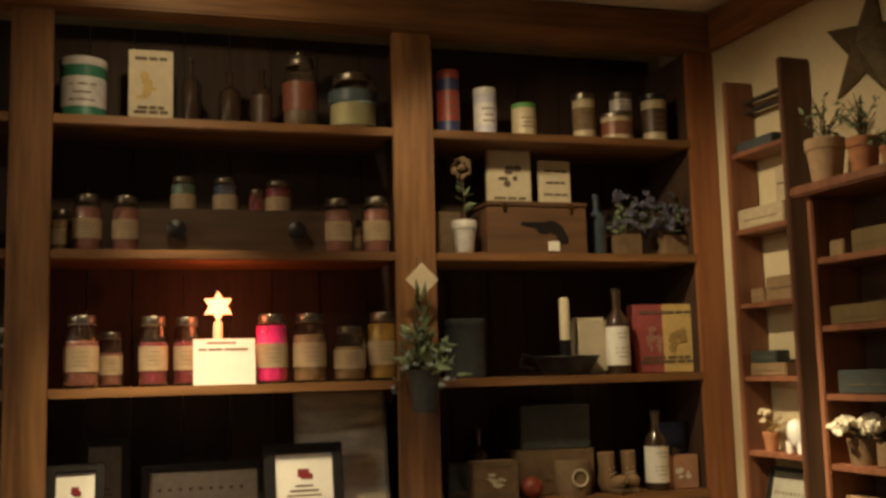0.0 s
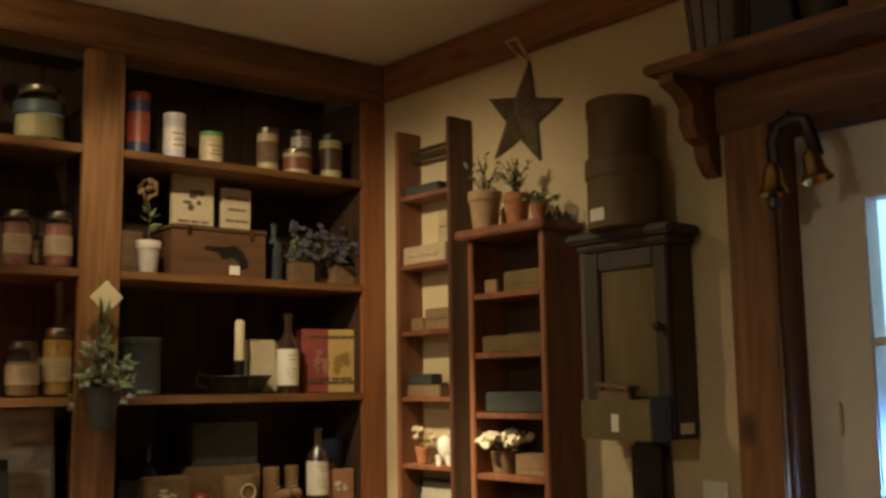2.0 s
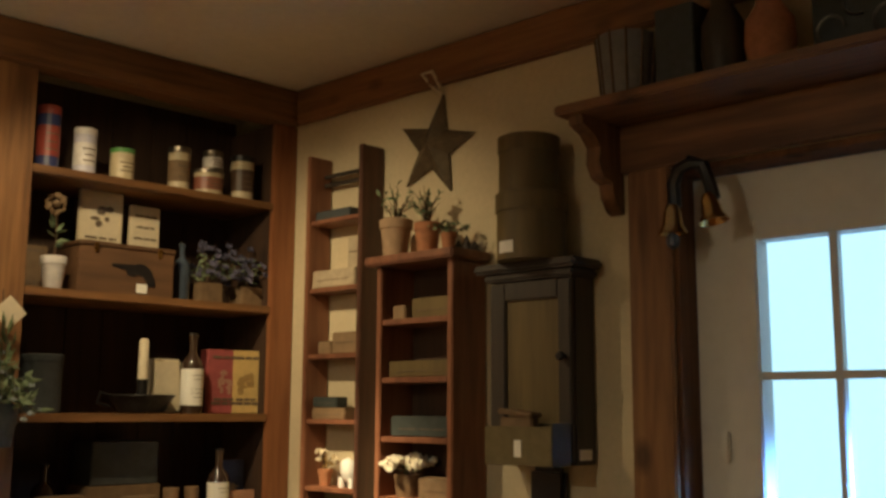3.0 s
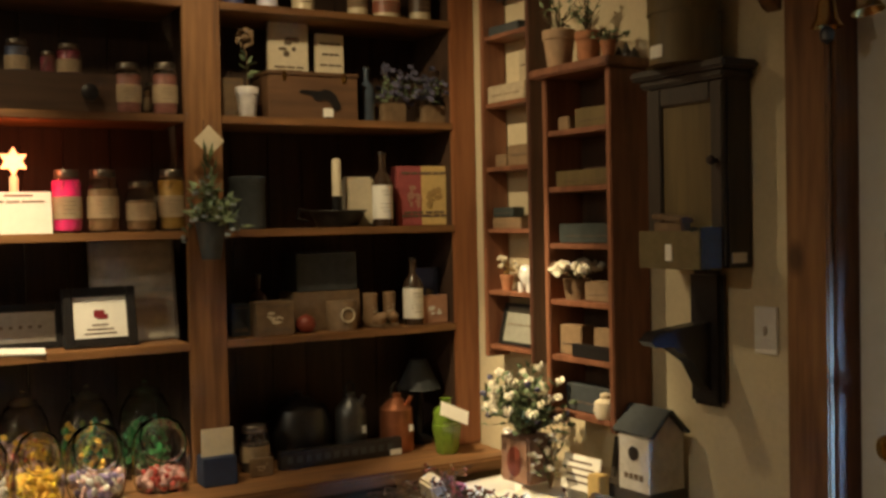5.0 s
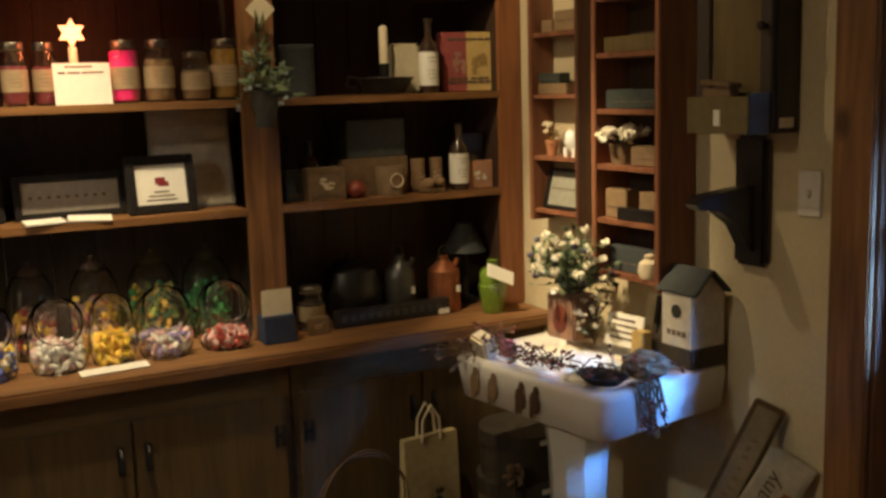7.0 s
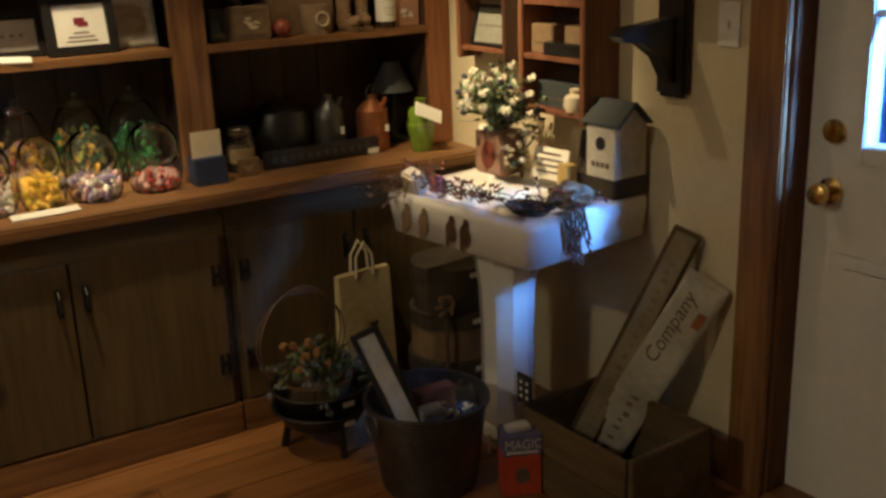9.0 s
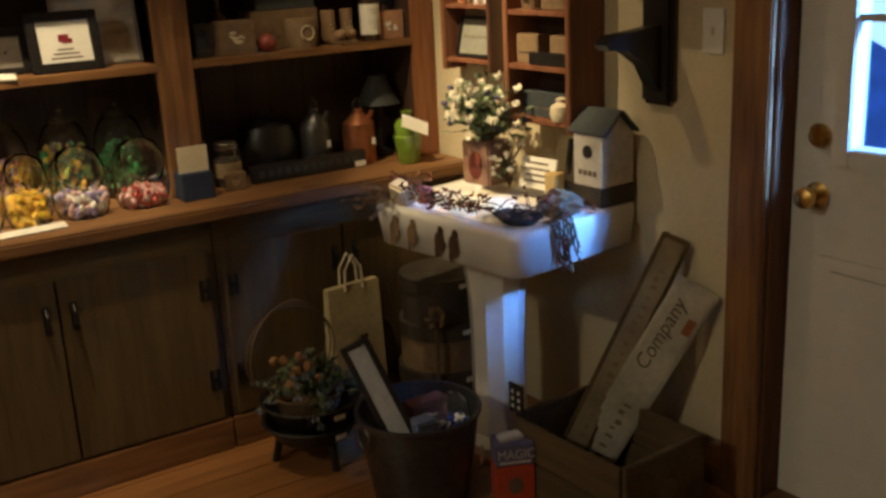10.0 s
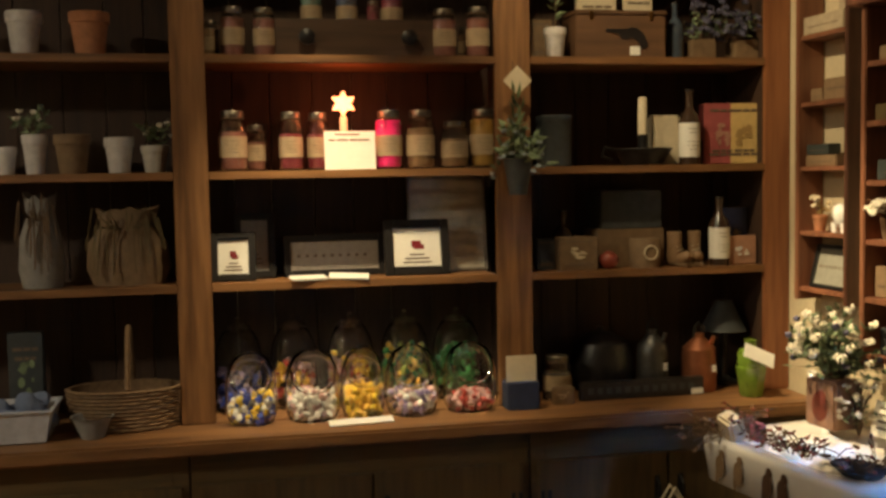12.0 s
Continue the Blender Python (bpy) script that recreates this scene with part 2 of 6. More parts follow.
def lathe(bm, profile, segs=20, m=None, sx=1.0, sy=1.0):
    """Turns (radius, height) rows about z; open ends are closed where the radius is 0."""
    m = m or Matrix()
    rings = []
    for r, z in profile:
        if r < 1e-6:
            rings.append([bm.verts.new(m @ Vector((0, 0, z)))])
        else:
            rings.append([bm.verts.new(m @ Vector((sx * r * math.cos(2 * math.pi * i / segs), sy * r * math.sin(2 * math.pi * i / segs), z))) for i in range(segs)])
    for a, b in zip(rings, rings[1:]):
        for i in range(segs):
            j = (i + 1) % segs
            if len(a) == 1 and len(b) > 1:
                bm.faces.new((a[0], b[i], b[j]))
            elif len(b) == 1 and len(a) > 1:
                bm.faces.new((a[i], a[j], b[0]))
            elif len(a) > 1:
                bm.faces.new((a[i], a[j], b[j], b[i]))
    return bm


def tube(bm, points, radius, segs=6, taper=1.0):
    """A round rod along points."""
    pts = [Vector(p) for p in points]
    rings = []
    for k, p in enumerate(pts):
        d = (pts[min(k + 1, len(pts) - 1)] - pts[max(k - 1, 0)]).normalized()
        a = d.orthogonal().normalized()
        b = d.cross(a)
        r = radius * (1 + (taper - 1) * k / max(1, len(pts) - 1))
        rings.append([bm.verts.new(p + r * (math.cos(2 * math.pi * i / segs) * a + math.sin(2 * math.pi * i / segs) * b)) for i in range(segs)])
    for r0, r1 in zip(rings, rings[1:]):
        # keep neighbouring rings in step
        off = min(range(segs), key=lambda o: (r1[o].co - r0[0].co).length)
        r1[:] = r1[off:] + r1[:off]
        for i in range(segs):
            j = (i + 1) % segs
            bm.faces.new((r0[i], r0[j], r1[j], r1[i]))
    bm.faces.new(rings[0][::-1])
    bm.faces.new(rings[-1])
    return bm


def hoop(bm, centre, radius, thick, m=None, segs=28, ring=8, arc=1.0):
    m = m or Matrix()
    n = segs if arc >= 1 else segs + 1
    rings = []
    for k in range(n):
        a = 2 * math.pi * arc * k / segs
        rings.append([bm.verts.new(m @ (Vector(centre) + Vector(((radius + thick * math.cos(b)) * math.cos(a), (radius + thick * math.cos(b)) * math.sin(a), thick * math.sin(b))))) for b in [2 * math.pi * i / ring for i in range(ring)]])
    for k in range(segs):
        r0, r1 = rings[k], rings[(k + 1) % n]
        for i in range(ring):
            j = (i + 1) % ring
            bm.faces.new((r0[i], r1[i], r1[j], r0[j]))
    return bm


def blob(bm, centre, size, m=None, rng=random, subdiv=1, rough=0.12):
    """A small uneven lump."""
    r = bmesh.ops.create_icosphere(bm, subdivisions=subdiv, radius=1)
    sx, sy, sz = size if isinstance(size, tuple) else (size, size, size)
    turn = Euler((rng.uniform(0, 6), rng.uniform(0, 6), rng.uniform(0, 6))).to_matrix()
    for v in r["verts"]:
        c = turn @ Vector((v.co.x * sx, v.co.y * sy, v.co.z * sz)) * (1 + rng.uniform(-rough, rough))
        v.co = (m @ (Vector(centre) + c)) if m else Vector(centre) + c
    return bm


def leaf(bm, at, way, length, width, rng=random):
    """One bent leaf with a little thickness in its fold."""
    d = Vector(way).normalized()
    side = d.cross(Vector((rng.uniform(-1, 1), rng.uniform(-1, 1), rng.uniform(-1, 1)))).normalized() * width / 2
    up = d.cross(side).normalized() * length * 0.12
    a = Vector(at)
    pts = [a, a + d * length * 0.45 + side, a + d * length - up, a + d * length * 0.45 - side, a + d * length * 0.5 + up * 0.7]
    vs = [bm.verts.new(p) for p in pts]
    bm.faces.new((vs[0], vs[1], vs[4]))
    bm.faces.new((vs[1], vs[2], vs[4]))
    bm.faces.new((vs[2], vs[3], vs[4]))
    bm.faces.new((vs[3], vs[0], vs[4]))


def disc(bm, cx, y, cz, rx, rz, m=None, segs=18):
    """A thin flat oval, upright, facing the front."""
    for yy, flip in ((y, False), (y + 0.0012, True)):
        ring = [bm.verts.new((m or Matrix()) @ Vector((cx + rx * math.cos(6.28318 * k / segs), yy, cz + rz * math.sin(6.28318 * k / segs)))) for k in range(segs)]
        bm.faces.new(ring[::-1] if flip else ring)
        if flip:
            for k in range(segs):
                j = (k + 1) % segs
                bm.faces.new((first[k], first[j], ring[j], ring[k]))
        first = ring
    return bm


def obj(name, bm, material, smooth=None):
    me = bpy.data.meshes.new(name)
    bmesh.ops.recalc_face_normals(bm, faces=bm.faces)
    bm.to_mesh(me)
    bm.free()
    for mm in (material if isinstance(material, (list, tuple)) else [material]):
        me.materials.append(mm)
    if smooth:
        me.shade_smooth()
        me.set_sharp_from_angle(angle=radians(smooth))
    return new(name, me)


def part(name, bm, material, parent, label="", smooth=40, shadow=True, kind=""):
    ob = obj(name, bm, material, smooth)
    ob.parent = parent
    if not shadow:
        ob.visible_shadow = False
    return tagged(ob, label, "", "", kind)


def thing(name, m, label, category, group="", kind=""):
    ob = new(name)
    ob.empty_display_size = 0.05
    ob.matrix_world = m
    return tagged(ob, label, category, group, kind)


def setting(name, bm, material, label="", smooth=None):
    return tagged(obj(name, bm, material, smooth), label, "", "", "structure")


def B():
    return bmesh.new()


def at(x, y, z, rz=0):
    return pose(x, y, z, 0, 0, rz)

# ---- structure ----
LEFT, FRONT, END = -3.3, -4.9, 5.0
DOOR_U0, DOOR_U1, DOOR_H = 1.41, 2.31, 2.135
b = B()
box(b, LEFT - 0.1, 0.94, 0.30, 0.40, 0, CEIL, 0)
setting("wall_north", b, PLASTER, "tan painted plaster wall behind the bookcase")
b = B()
box(b, -0.35, DOOR_U0, 0.0, 0.16, 0, CEIL, 0)
box(b, DOOR_U1, END, 0.0, 0.16, 0, CEIL, 0)
box(b, DOOR_U0, DOOR_U1, 0.0, 0.16, DOOR_H, CEIL, 0)
wall_east = setting("wall_east", b, PLASTER, "tan painted plaster wall with an outside door")
wall_east.matrix_world = RW
b = B()
box(b, LEFT - 0.1, LEFT, FRONT, 0.30, 0, CEIL, 0)
setting("wall_west", b, PLASTER, "tan painted plaster wall")
b = B()
box(b, LEFT - 0.1, 1.3, FRONT - 0.1, FRONT, 0, CEIL, 0)
setting("wall_south", b, PLASTER, "tan painted plaster wall")
b = B()
box(b, LEFT - 0.1, 1.6, FRONT - 0.1, 0.40, CEIL, CEIL + 0.1, 0)
setting("ceiling", b, CEILING, "plain off-white painted ceiling")
b = B()
box(b, LEFT - 0.1, 1.6, FRONT - 0.1, 0.40, -0.08, -0.012, 0)
floor = setting("floor", b, FLOORWOOD, "orange-stained wide pine board floor")
b = B()
box(b, -2.6, 0.928, -0.035, 0.06, BEAM, CEIL - 0.002, 0.006)
setting("trim_beam", b, PINE_X, "stained pine beam above the bookcase")
b = B()
box(b, 0.03, END, -0.035, -0.001, BEAM, CEIL - 0.002, 0.006)
beam = setting("trim_beam", b, PINE_Y, "stained pine beam along the top of the door wall")
beam.matrix_world = RW
b = B()
box(b, 1.0, 1.33, -0.015, -0.001, 0, 0.13, 0.003)
sk = setting("baseboard", b, PINE_Y, "stained pine baseboard")
sk.matrix_world = RW

# door casing
for name, u0, u1, z0, z1 in (("trim_casing", 1.30, 1.415, 0, DOOR_H), ("trim_casing", 2.305, 2.42, 0, DOOR_H), ("trim_casing", 1.28, 2.44, DOOR_H, 2.255)):
    b = B()
    box(b, u0, u1, -0.022, -0.001, z0, z1, 0.004)
    c = setting(name, b, PINE_Z if z0 == 0 else PINE_Y, "knotty stained pine door casing")
    c.matrix_world = RW
b = B()
for u0, u1, z0, z1 in ((1.41, 1.424, 0, DOOR_H), (2.296, 2.31, 0, DOOR_H), (1.424, 2.296, DOOR_H - 0.016, DOOR_H)):
    box(b, u0 + 0.0005, u1 - 0.0005, 0.0, 0.15, z0, z1 - 0.0005, 0.002)
jamb = setting("door_frame", b, JAMBWOOD, "deep stained pine door jamb")
jamb.matrix_world = RW
b = B()
box(b, 1.425, 2.295, -0.03, 0.15, 0.0, 0.022, 0.004)
sill = setting("threshold", b, PINE_Y, "worn wooden door threshold")
sill.matrix_world = RW

# ---- outside door ----
door = thing("door_1", RW @ pose(1.427, 0.075, 0.024), "white panelled outside door with nine-pane window, closed", "door", kind="structure")
DW, DH = 0.866, 2.09
WX0, WX1, WZ0, WZ1 = 0.149, 0.712, 0.972, 1.937
b = B()
for x0, x1, z0, z1 in ((0, WX0, 0, DH), (WX1, DW, 0, DH), (WX0, WX1, 0, WZ0), (WX0, WX1, WZ1, DH)):
    box(b, x0, x1, 0, 0.042, z0, z1, 0)
part("door_leaf", b, WHITE, door)
for x0, x1 in ((0.09, 0.395), (0.47, 0.775)):
    b = B()
    for z0, z1 in ((0.18, 0.705),):
        box(b, x0, x1, -0.006, 0.002, z0, z1, 0.005)
        box(b, x0 + 0.035, x1 - 0.035, -0.011, 0.0, z0 + 0.035, z1 - 0.035, 0.005)
    part("door_panel", b, WHITE, door)
b = B()
for x0, x1, z0, z1 in ((WX0 - 0.035, WX0 + 0.012, WZ0 - 0.035, WZ1 + 0.035), (WX1 - 0.012, WX1 + 0.035, WZ0 - 0.035, WZ1 + 0.035), (WX0 + 0.012, WX1 - 0.012, WZ0 - 0.035, WZ0 + 0.012), (WX0 + 0.012, WX1 - 0.012, WZ1 - 0.012, WZ1 + 0.035)):
    box(b, x0, x1, -0.014, 0.05, z0, z1, 0.004)
wf = part("window_frame", b, WHITE, door)
for k in (1, 2):
    b = B()
    x = WX0 + (WX1 - WX0) * k / 3
    box(b, x - 0.009, x + 0.009, -0.008, 0.02, WZ0 + 0.01, WZ1 - 0.01, 0.003)
    part("muntin", b, WHITE, wf)
    b = B()
    z = WZ0 + (WZ1 - WZ0) * k / 3
    box(b, WX0 + 0.01, WX1 - 0.01, -0.0085, 0.0205, z - 0.009, z + 0.009, 0.003)
    part("muntin", b, WHITE, wf)
for i in range(3):
    for j in range(3):
        b = B()
        x, z = WX0 + (WX1 - WX0) * i / 3, WZ0 + (WZ1 - WZ0) * j / 3
        box(b, x + 0.006, x + (WX1 - WX0) / 3 - 0.006, 0.022, 0.026, z + 0.006, z + (WZ1 - WZ0) / 3 - 0.006, 0)
        part("pane", b, GLASS, wf, smooth=None, shadow=False)
KNOB = [(0.032, 0), (0.034, -0.006), (0.014, -0.012), (0.012, -0.03), (0.024, -0.04), (0.029, -0.052), (0.026, -0.064), (0.012, -0.07), (0, -0.071)]
b = lathe(B(), [(0, 0.002)] + KNOB, 24, pose(0.074, 0, 0.856, -90))
part("door_knob", b, BRASS, door, "round polished brass door knob")
b = lathe(B(), [(0, 0.002), (0.030, 0.001), (0.031, -0.012), (0.026, -0.018), (0, -0.019)], 24, pose(0.074, 0, 1.006, -90))
box(b, 0.068, 0.080, -0.035, -0.015, 0.990, 1.022, 0.003)
part("deadbolt", b, BRASS, door, "brass thumb-turn deadbolt")
b = B()
box(b, 0.045, 0.075, -0.014, 0.0, 1.42, 1.49, 0.003)
part("alarm_sensor", b, WHITE, door, "small white plastic door sensor")

b = B()
bmesh.ops.create_grid(b, x_segments=1, y_segments=1, size=1, matrix=pose(2.0, 2.2, 1.7, 90) @ Matrix.Diagonal((3.2, 2.2, 1, 1)))
bk = setting("backdrop", b, SKYGLOW, "pale bright daylight outside")
bk.matrix_world = RW
b = B()
bmesh.ops.create_grid(b, x_segments=40, y_segments=2, size=1, matrix=pose(2.0, 2.15, 0.45, 90) @ Matrix.Diagonal((3.2, 0.55, 1, 1)))
for v in b.verts:
    if v.co.z > 0.9:
        v.co.z += 0.16 * noise.noise(Vector((v.co.x * 2.5, 0, 0))) + 0.05 * noise.noise(Vector((v.co.x * 9, 0, 5)))
bk = setting("backdrop", b, DUSKBLUE, "dark bluish ground and shrubs outside")
bk.matrix_world = RW

# ---- bookcase ----
bookcase = thing("built_in_bookcase", at(0, 0, 0), "built-in stained pine bookcase with thick shelves", "bookcase")
for x0, x1 in POSTS:
    b = box(B(), x0, x1, 0.0, 0.022, TOP, BEAM - 0.001, 0.003)
    part("post", b, RED_LIT_POST if x1 > 0.8 else PINE_Z, bookcase)
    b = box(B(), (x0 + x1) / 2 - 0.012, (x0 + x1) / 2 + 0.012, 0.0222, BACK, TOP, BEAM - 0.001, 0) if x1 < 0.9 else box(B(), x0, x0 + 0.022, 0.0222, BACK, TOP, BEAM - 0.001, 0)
    part("partition", b, SHADED_BACKING, bookcase)
BAYS = [(POSTS[i][1], POSTS[i + 1][0]) for i in range(3)]
for (x0, x1) in BAYS:
    for z in SHELVES:
        b = box(B(), x0 - 0.035 if x0 > -1.9 else x0, x1 + 0.0, 0.0225, BACK, z - 0.024, z, 0.003)
        box(b, x0 + 0.0005, x1 - 0.0005, 0.002, 0.0222, z - 0.024, z, 0.002)
        part("shelf", b, PINE_X, bookcase)
x = -2.0
k = 0
while x < 0.86:
    w = (0.118, 0.136, 0.127)[k % 3]
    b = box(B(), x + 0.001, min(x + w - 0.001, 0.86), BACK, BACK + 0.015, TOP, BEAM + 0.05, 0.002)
    part("back_board", b, SHADED_BACKING, bookcase)
    x += w
    k += 1
counter = thing("counter_top", at(0, 0, 0), "thick stained pine counter under the bookcase", "counter")
b = box(B(), -2.4, 0.925, -0.215, 0.0, TOP - 0.042, TOP, 0.007)
part("front_board", b, PINE_X, counter)
b = box(B(), -2.4, 0.925, 0.001, 0.285, TOP - 0.042, TOP - 0.0005, 0.003)
part("rear_board", b, PINE_X, counter)


def cabinet(x0, x1, seam, latches):
    c = thing("base_cabinet", at(x0, -0.045, 0), "brown wooden base cabinet with black iron hinges, doors shut", "cabinet", "base cabinets")
    w = x1 - x0
    b = B()
    for a0, a1, z0, z1 in ((0, 0.045, 0.105, 0.757), (w - 0.045, w, 0.105, 0.757), (0.045, w - 0.045, 0.655, 0.757), (0.045, w - 0.045, 0.105, 0.125)):
        box(b, a0, a1, -0.125, -0.105, z0, z1, 0.002)
    part("face_frame", b, CABWOOD_X, c)
    b = box(B(), 0.001, w - 0.001, -0.104, 0.315, 0.0, 0.756, 0)
    part("body", b, CABWOOD, c)
    b = box(B(), 0, w, -0.142, -0.126, 0.0, 0.105, 0.004)
    part("baseboard", b, PINE_X, c, "paler baseboard of stained pine")
    s = seam - x0
    for d0, d1, hinge in ((0.02, s - 0.003, 0.02), (s + 0.003, w - 0.02, w - 0.02)):
        b = box(B(), d0, d1, -0.14, -0.126, 0.112, 0.668, 0.003)
        d = part("door", b, CABWOOD, c)
        for z in (0.25, 0.545):
            b = B()
            sign = 1 if hinge == d0 else -1
            for e in (0, 1):
                ex = hinge + sign * (0.012 + e * 0.022) - 0.006
                box(b, ex, ex + 0.012, -0.145, -0.1405, z - 0.034, z + 0.034, 0.001)
            box(b, min(hinge + sign * 0.01, hinge + sign * 0.036), max(hinge + sign * 0.01, hinge + sign * 0.036), -0.1455, -0.1405, z - 0.007, z + 0.007, 0.001)
            part("hinge", b, IRON, d, "black iron H hinge")
        lx = d1 - 0.035 if hinge == d0 else d0 + 0.035
        b = box(B(), lx - 0.009, lx + 0.009, -0.146, -0.1405, 0.515, 0.60, 0.003)
        tube(b, [(lx, -0.146, 0.59), (lx, -0.165, 0.575), (lx, -0.165, 0.54), (lx, -0.146, 0.525)], 0.005)
        part("handle", b, IRON, d, "black iron door pull")
    return c


cabinet(-2.02, -1.005, -1.5, True)
cabinet(-1.0, -0.018, -0.488, True)
cabinet(-0.013, 0.90, 0.42, True)

# ---- shelf things ----
GLASSWARE = 24


def jar_candle(m, r, h, wax, fill=0.62, label="jar candle", tall_lid=False, tag=True):
    name = "candle_jar"
    c = thing(name, m, label, "candle jar", "jar candles")
    body = [(0, 0.0), (r * 0.9, 0.0), (r, 0.006), (r, h * 0.66), (r * 0.93, h * 0.76), (r * 0.76, h * 0.84), (r * 0.76, h * 0.88), (r * 0.71, h * 0.88), (r * 0.71, h * 0.84), (r * 0.88, h * 0.76), (r * 0.955, h * 0.66), (r * 0.955, 0.012), (r * 0.86, 0.006), (0, 0.006)]
    part("glass", lathe(B(), body, GLASSWARE), GLASS, c, shadow=False)
    part("wax", lathe(B(), [(0, 0.007), (r * 0.85, 0.007), (r * 0.945, 0.014), (r * 0.945, h * fill), (r * 0.85, h * (fill + 0.01)), (0, h * (fill + 0.008))], GLASSWARE), wax, c, "coloured candle wax")
    if tag:
        b = B()
        lathe(b, [(r * 1.008, h * 0.22), (r * 1.008, h * 0.56)], GLASSWARE)
        part("paper_label", b, LABEL, c, "aged cream paper label")
        b = B()
        for k, (zz, a0) in enumerate(((0.48, 0.42), (0.42, 0.5), (0.36, 0.34), (0.30, 0.45))):
            pts = [(r * 1.014 * math.cos(-math.pi / 2 + a), r * 1.014 * math.sin(-math.pi / 2 + a), h * zz) for a in (-a0, -a0 / 2, 0, a0 / 2, a0)]
            tube(b, pts, 0.0008, 4)
        part("label_print", b, INK, c)
    lid = [(r * 0.78, h * 0.865), (r * 0.8, h * 0.90), (r * 0.8, h * 0.955), (r * 0.74, h * 0.975), (0, h * 0.98)]
    if tall_lid:
        lid = lid[:-1] + [(r * 0.3, h * 0.98), (r * 0.34, h * 1.03), (r * 0.2, h * 1.06), (0, h * 1.06)]
    part("lid", lathe(B(), lid, GLASSWARE), TIN, c, "dull metal lid")
    b = B()
    hoop(b, (0, 0, h * 0.85), r * 0.8, 0.0025, segs=16, ring=5)
    rr = random.Random(int(m.translation.x * 1000))
    for _ in range(4):
        a = -math.pi / 2 + rr.uniform(-0.6, 0.9)
        p = Vector((r * 0.82 * math.cos(a), r * 0.82 * math.sin(a), h * 0.85))
        tube(b, [p, p + Vector((rr.uniform(-0.01, 0.01), -0.006, -0.012)), p + Vector((rr.uniform(-0.02, 0.02), -0.004, -0.03 - rr.random() * 0.02))], 0.0013, 4)
    part("raffia_tie", b, TWIG, c)
    return c


def tin_can(m, r, h, body, band=None, lid=TIN, label="old printed tin", cat="tin"):
    c = thing("tin", m, label, cat, "old tins")
    part("body", lathe(B(), [(0, 0), (r * 0.97, 0), (r, 0.004), (r * 0.985, 0.008), (r * 0.985, h * 0.93), (r, h * 0.94), (r * 0.9, h * 0.945), (0, h * 0.945)], GLASSWARE), body, c)
    part("lid", lathe(B(), [(r * 1.0, h * 0.86), (r * 1.02, h * 0.87), (r * 1.02, h * 0.985), (r * 0.96, h), (r * 0.86, h * 0.985), (0, h * 0.985)], GLASSWARE), lid, c)
    if band:
        part("paper_band", lathe(B(), [(r * 1.004, h * 0.2), (r * 1.004, h * 0.68)], GLASSWARE), band, c)
        b = B()
        for zz, a0 in ((0.55, 0.6), (0.42, 0.4), (0.3, 0.55)):
            tube(b, [(r * 1.01 * math.cos(-math.pi / 2 + a), r * 1.01 * math.sin(-math.pi / 2 + a), h * zz) for a in (-a0, 0, a0)], 0.0025, 4)
        part("printing", b, INK, c, kind="stuff")
    return c


def bottle(m, r, h, glass, label_mat=None, label="glass bottle", cork=None, neck=0.3, square=False):
    c = thing("bottle", m, label, "bottle", "bottles")
    p = [(0, 0), (r * 0.92, 0), (r, 0.006), (r, h * 0.58), (r * 0.85, h * 0.66), (r * neck * 1.1, h * 0.74), (r * neck, h * 0.78), (r * neck, h * 0.93), (r * neck * 1.3, h * 0.935), (r * neck * 1.3, h * 0.97), (0, h * 0.97)]
    part("glass", lathe(B(), p, 20), glass, c)
    part("stopper", lathe(B(), [(r * neck * 0.9, h * 0.96), (r * neck * 1.15, h * 0.985), (r * neck * 1.1, h), (0, h)], 14), cork or BLACK, c)
    if label_mat:
        b = B()
        lathe(b, [(r * 1.008, h * 0.10), (r * 1.008, h * 0.55)], 20)
        part("paper_label", b, label_mat, c, "large paper label")
        b = B()
        for zz, a0 in ((0.47, 0.5), (0.42, 0.35), (0.3, 0.6), (0.25, 0.6), (0.2, 0.4)):
            tube(b, [(r * 1.014 * math.cos(-math.pi / 2 + a), r * 1.014 * math.sin(-math.pi / 2 + a), h * zz) for a in (-a0, 0, a0)], 0.0012, 4)
        part("label_print", b, INK, c)
    return c


def package(m, w, d, h, body, label, cat="box", art=None, bars=(0.86, 0.2, 0.14), name="box"):
    c = thing(name, m, label, cat)
    part("body", box(B(), -w / 2, w / 2, -d / 2, d / 2, 0, h, 0.003), body, c)
    y = -d / 2 - 0.001
    if bars:
        b = B()
        for k, z in enumerate(bars):
            q = w * (0.36, 0.3, 0.38)[k % 3]
            hh = min(0.010, h * 0.04)
            box(b, -q, -q * 0.25, y - 0.001, y + 0.001, h * z, h * z + hh, 0)
            box(b, -q * 0.12, q * 0.4, y - 0.001, y + 0.001, h * z, h * z + hh, 0)
            box(b, q * 0.52, q, y - 0.001, y + 0.001, h * z, h * z + hh, 0)
        part("printing", b, INK, c, kind="stuff")
    if art:
        b = B()
        rr = random.Random(int(w * 9000 + h * 700))
        for k in range(9):
            disc(b, w * rr.uniform(-0.2, 0.2), y - 0.0006 - 0.0002 * k, h * rr.uniform(0.34, 0.68), w * rr.uniform(0.03, 0.13), h * rr.uniform(0.02, 0.07))
        part("printed_picture", b, art, c, kind="stuff")
    return c


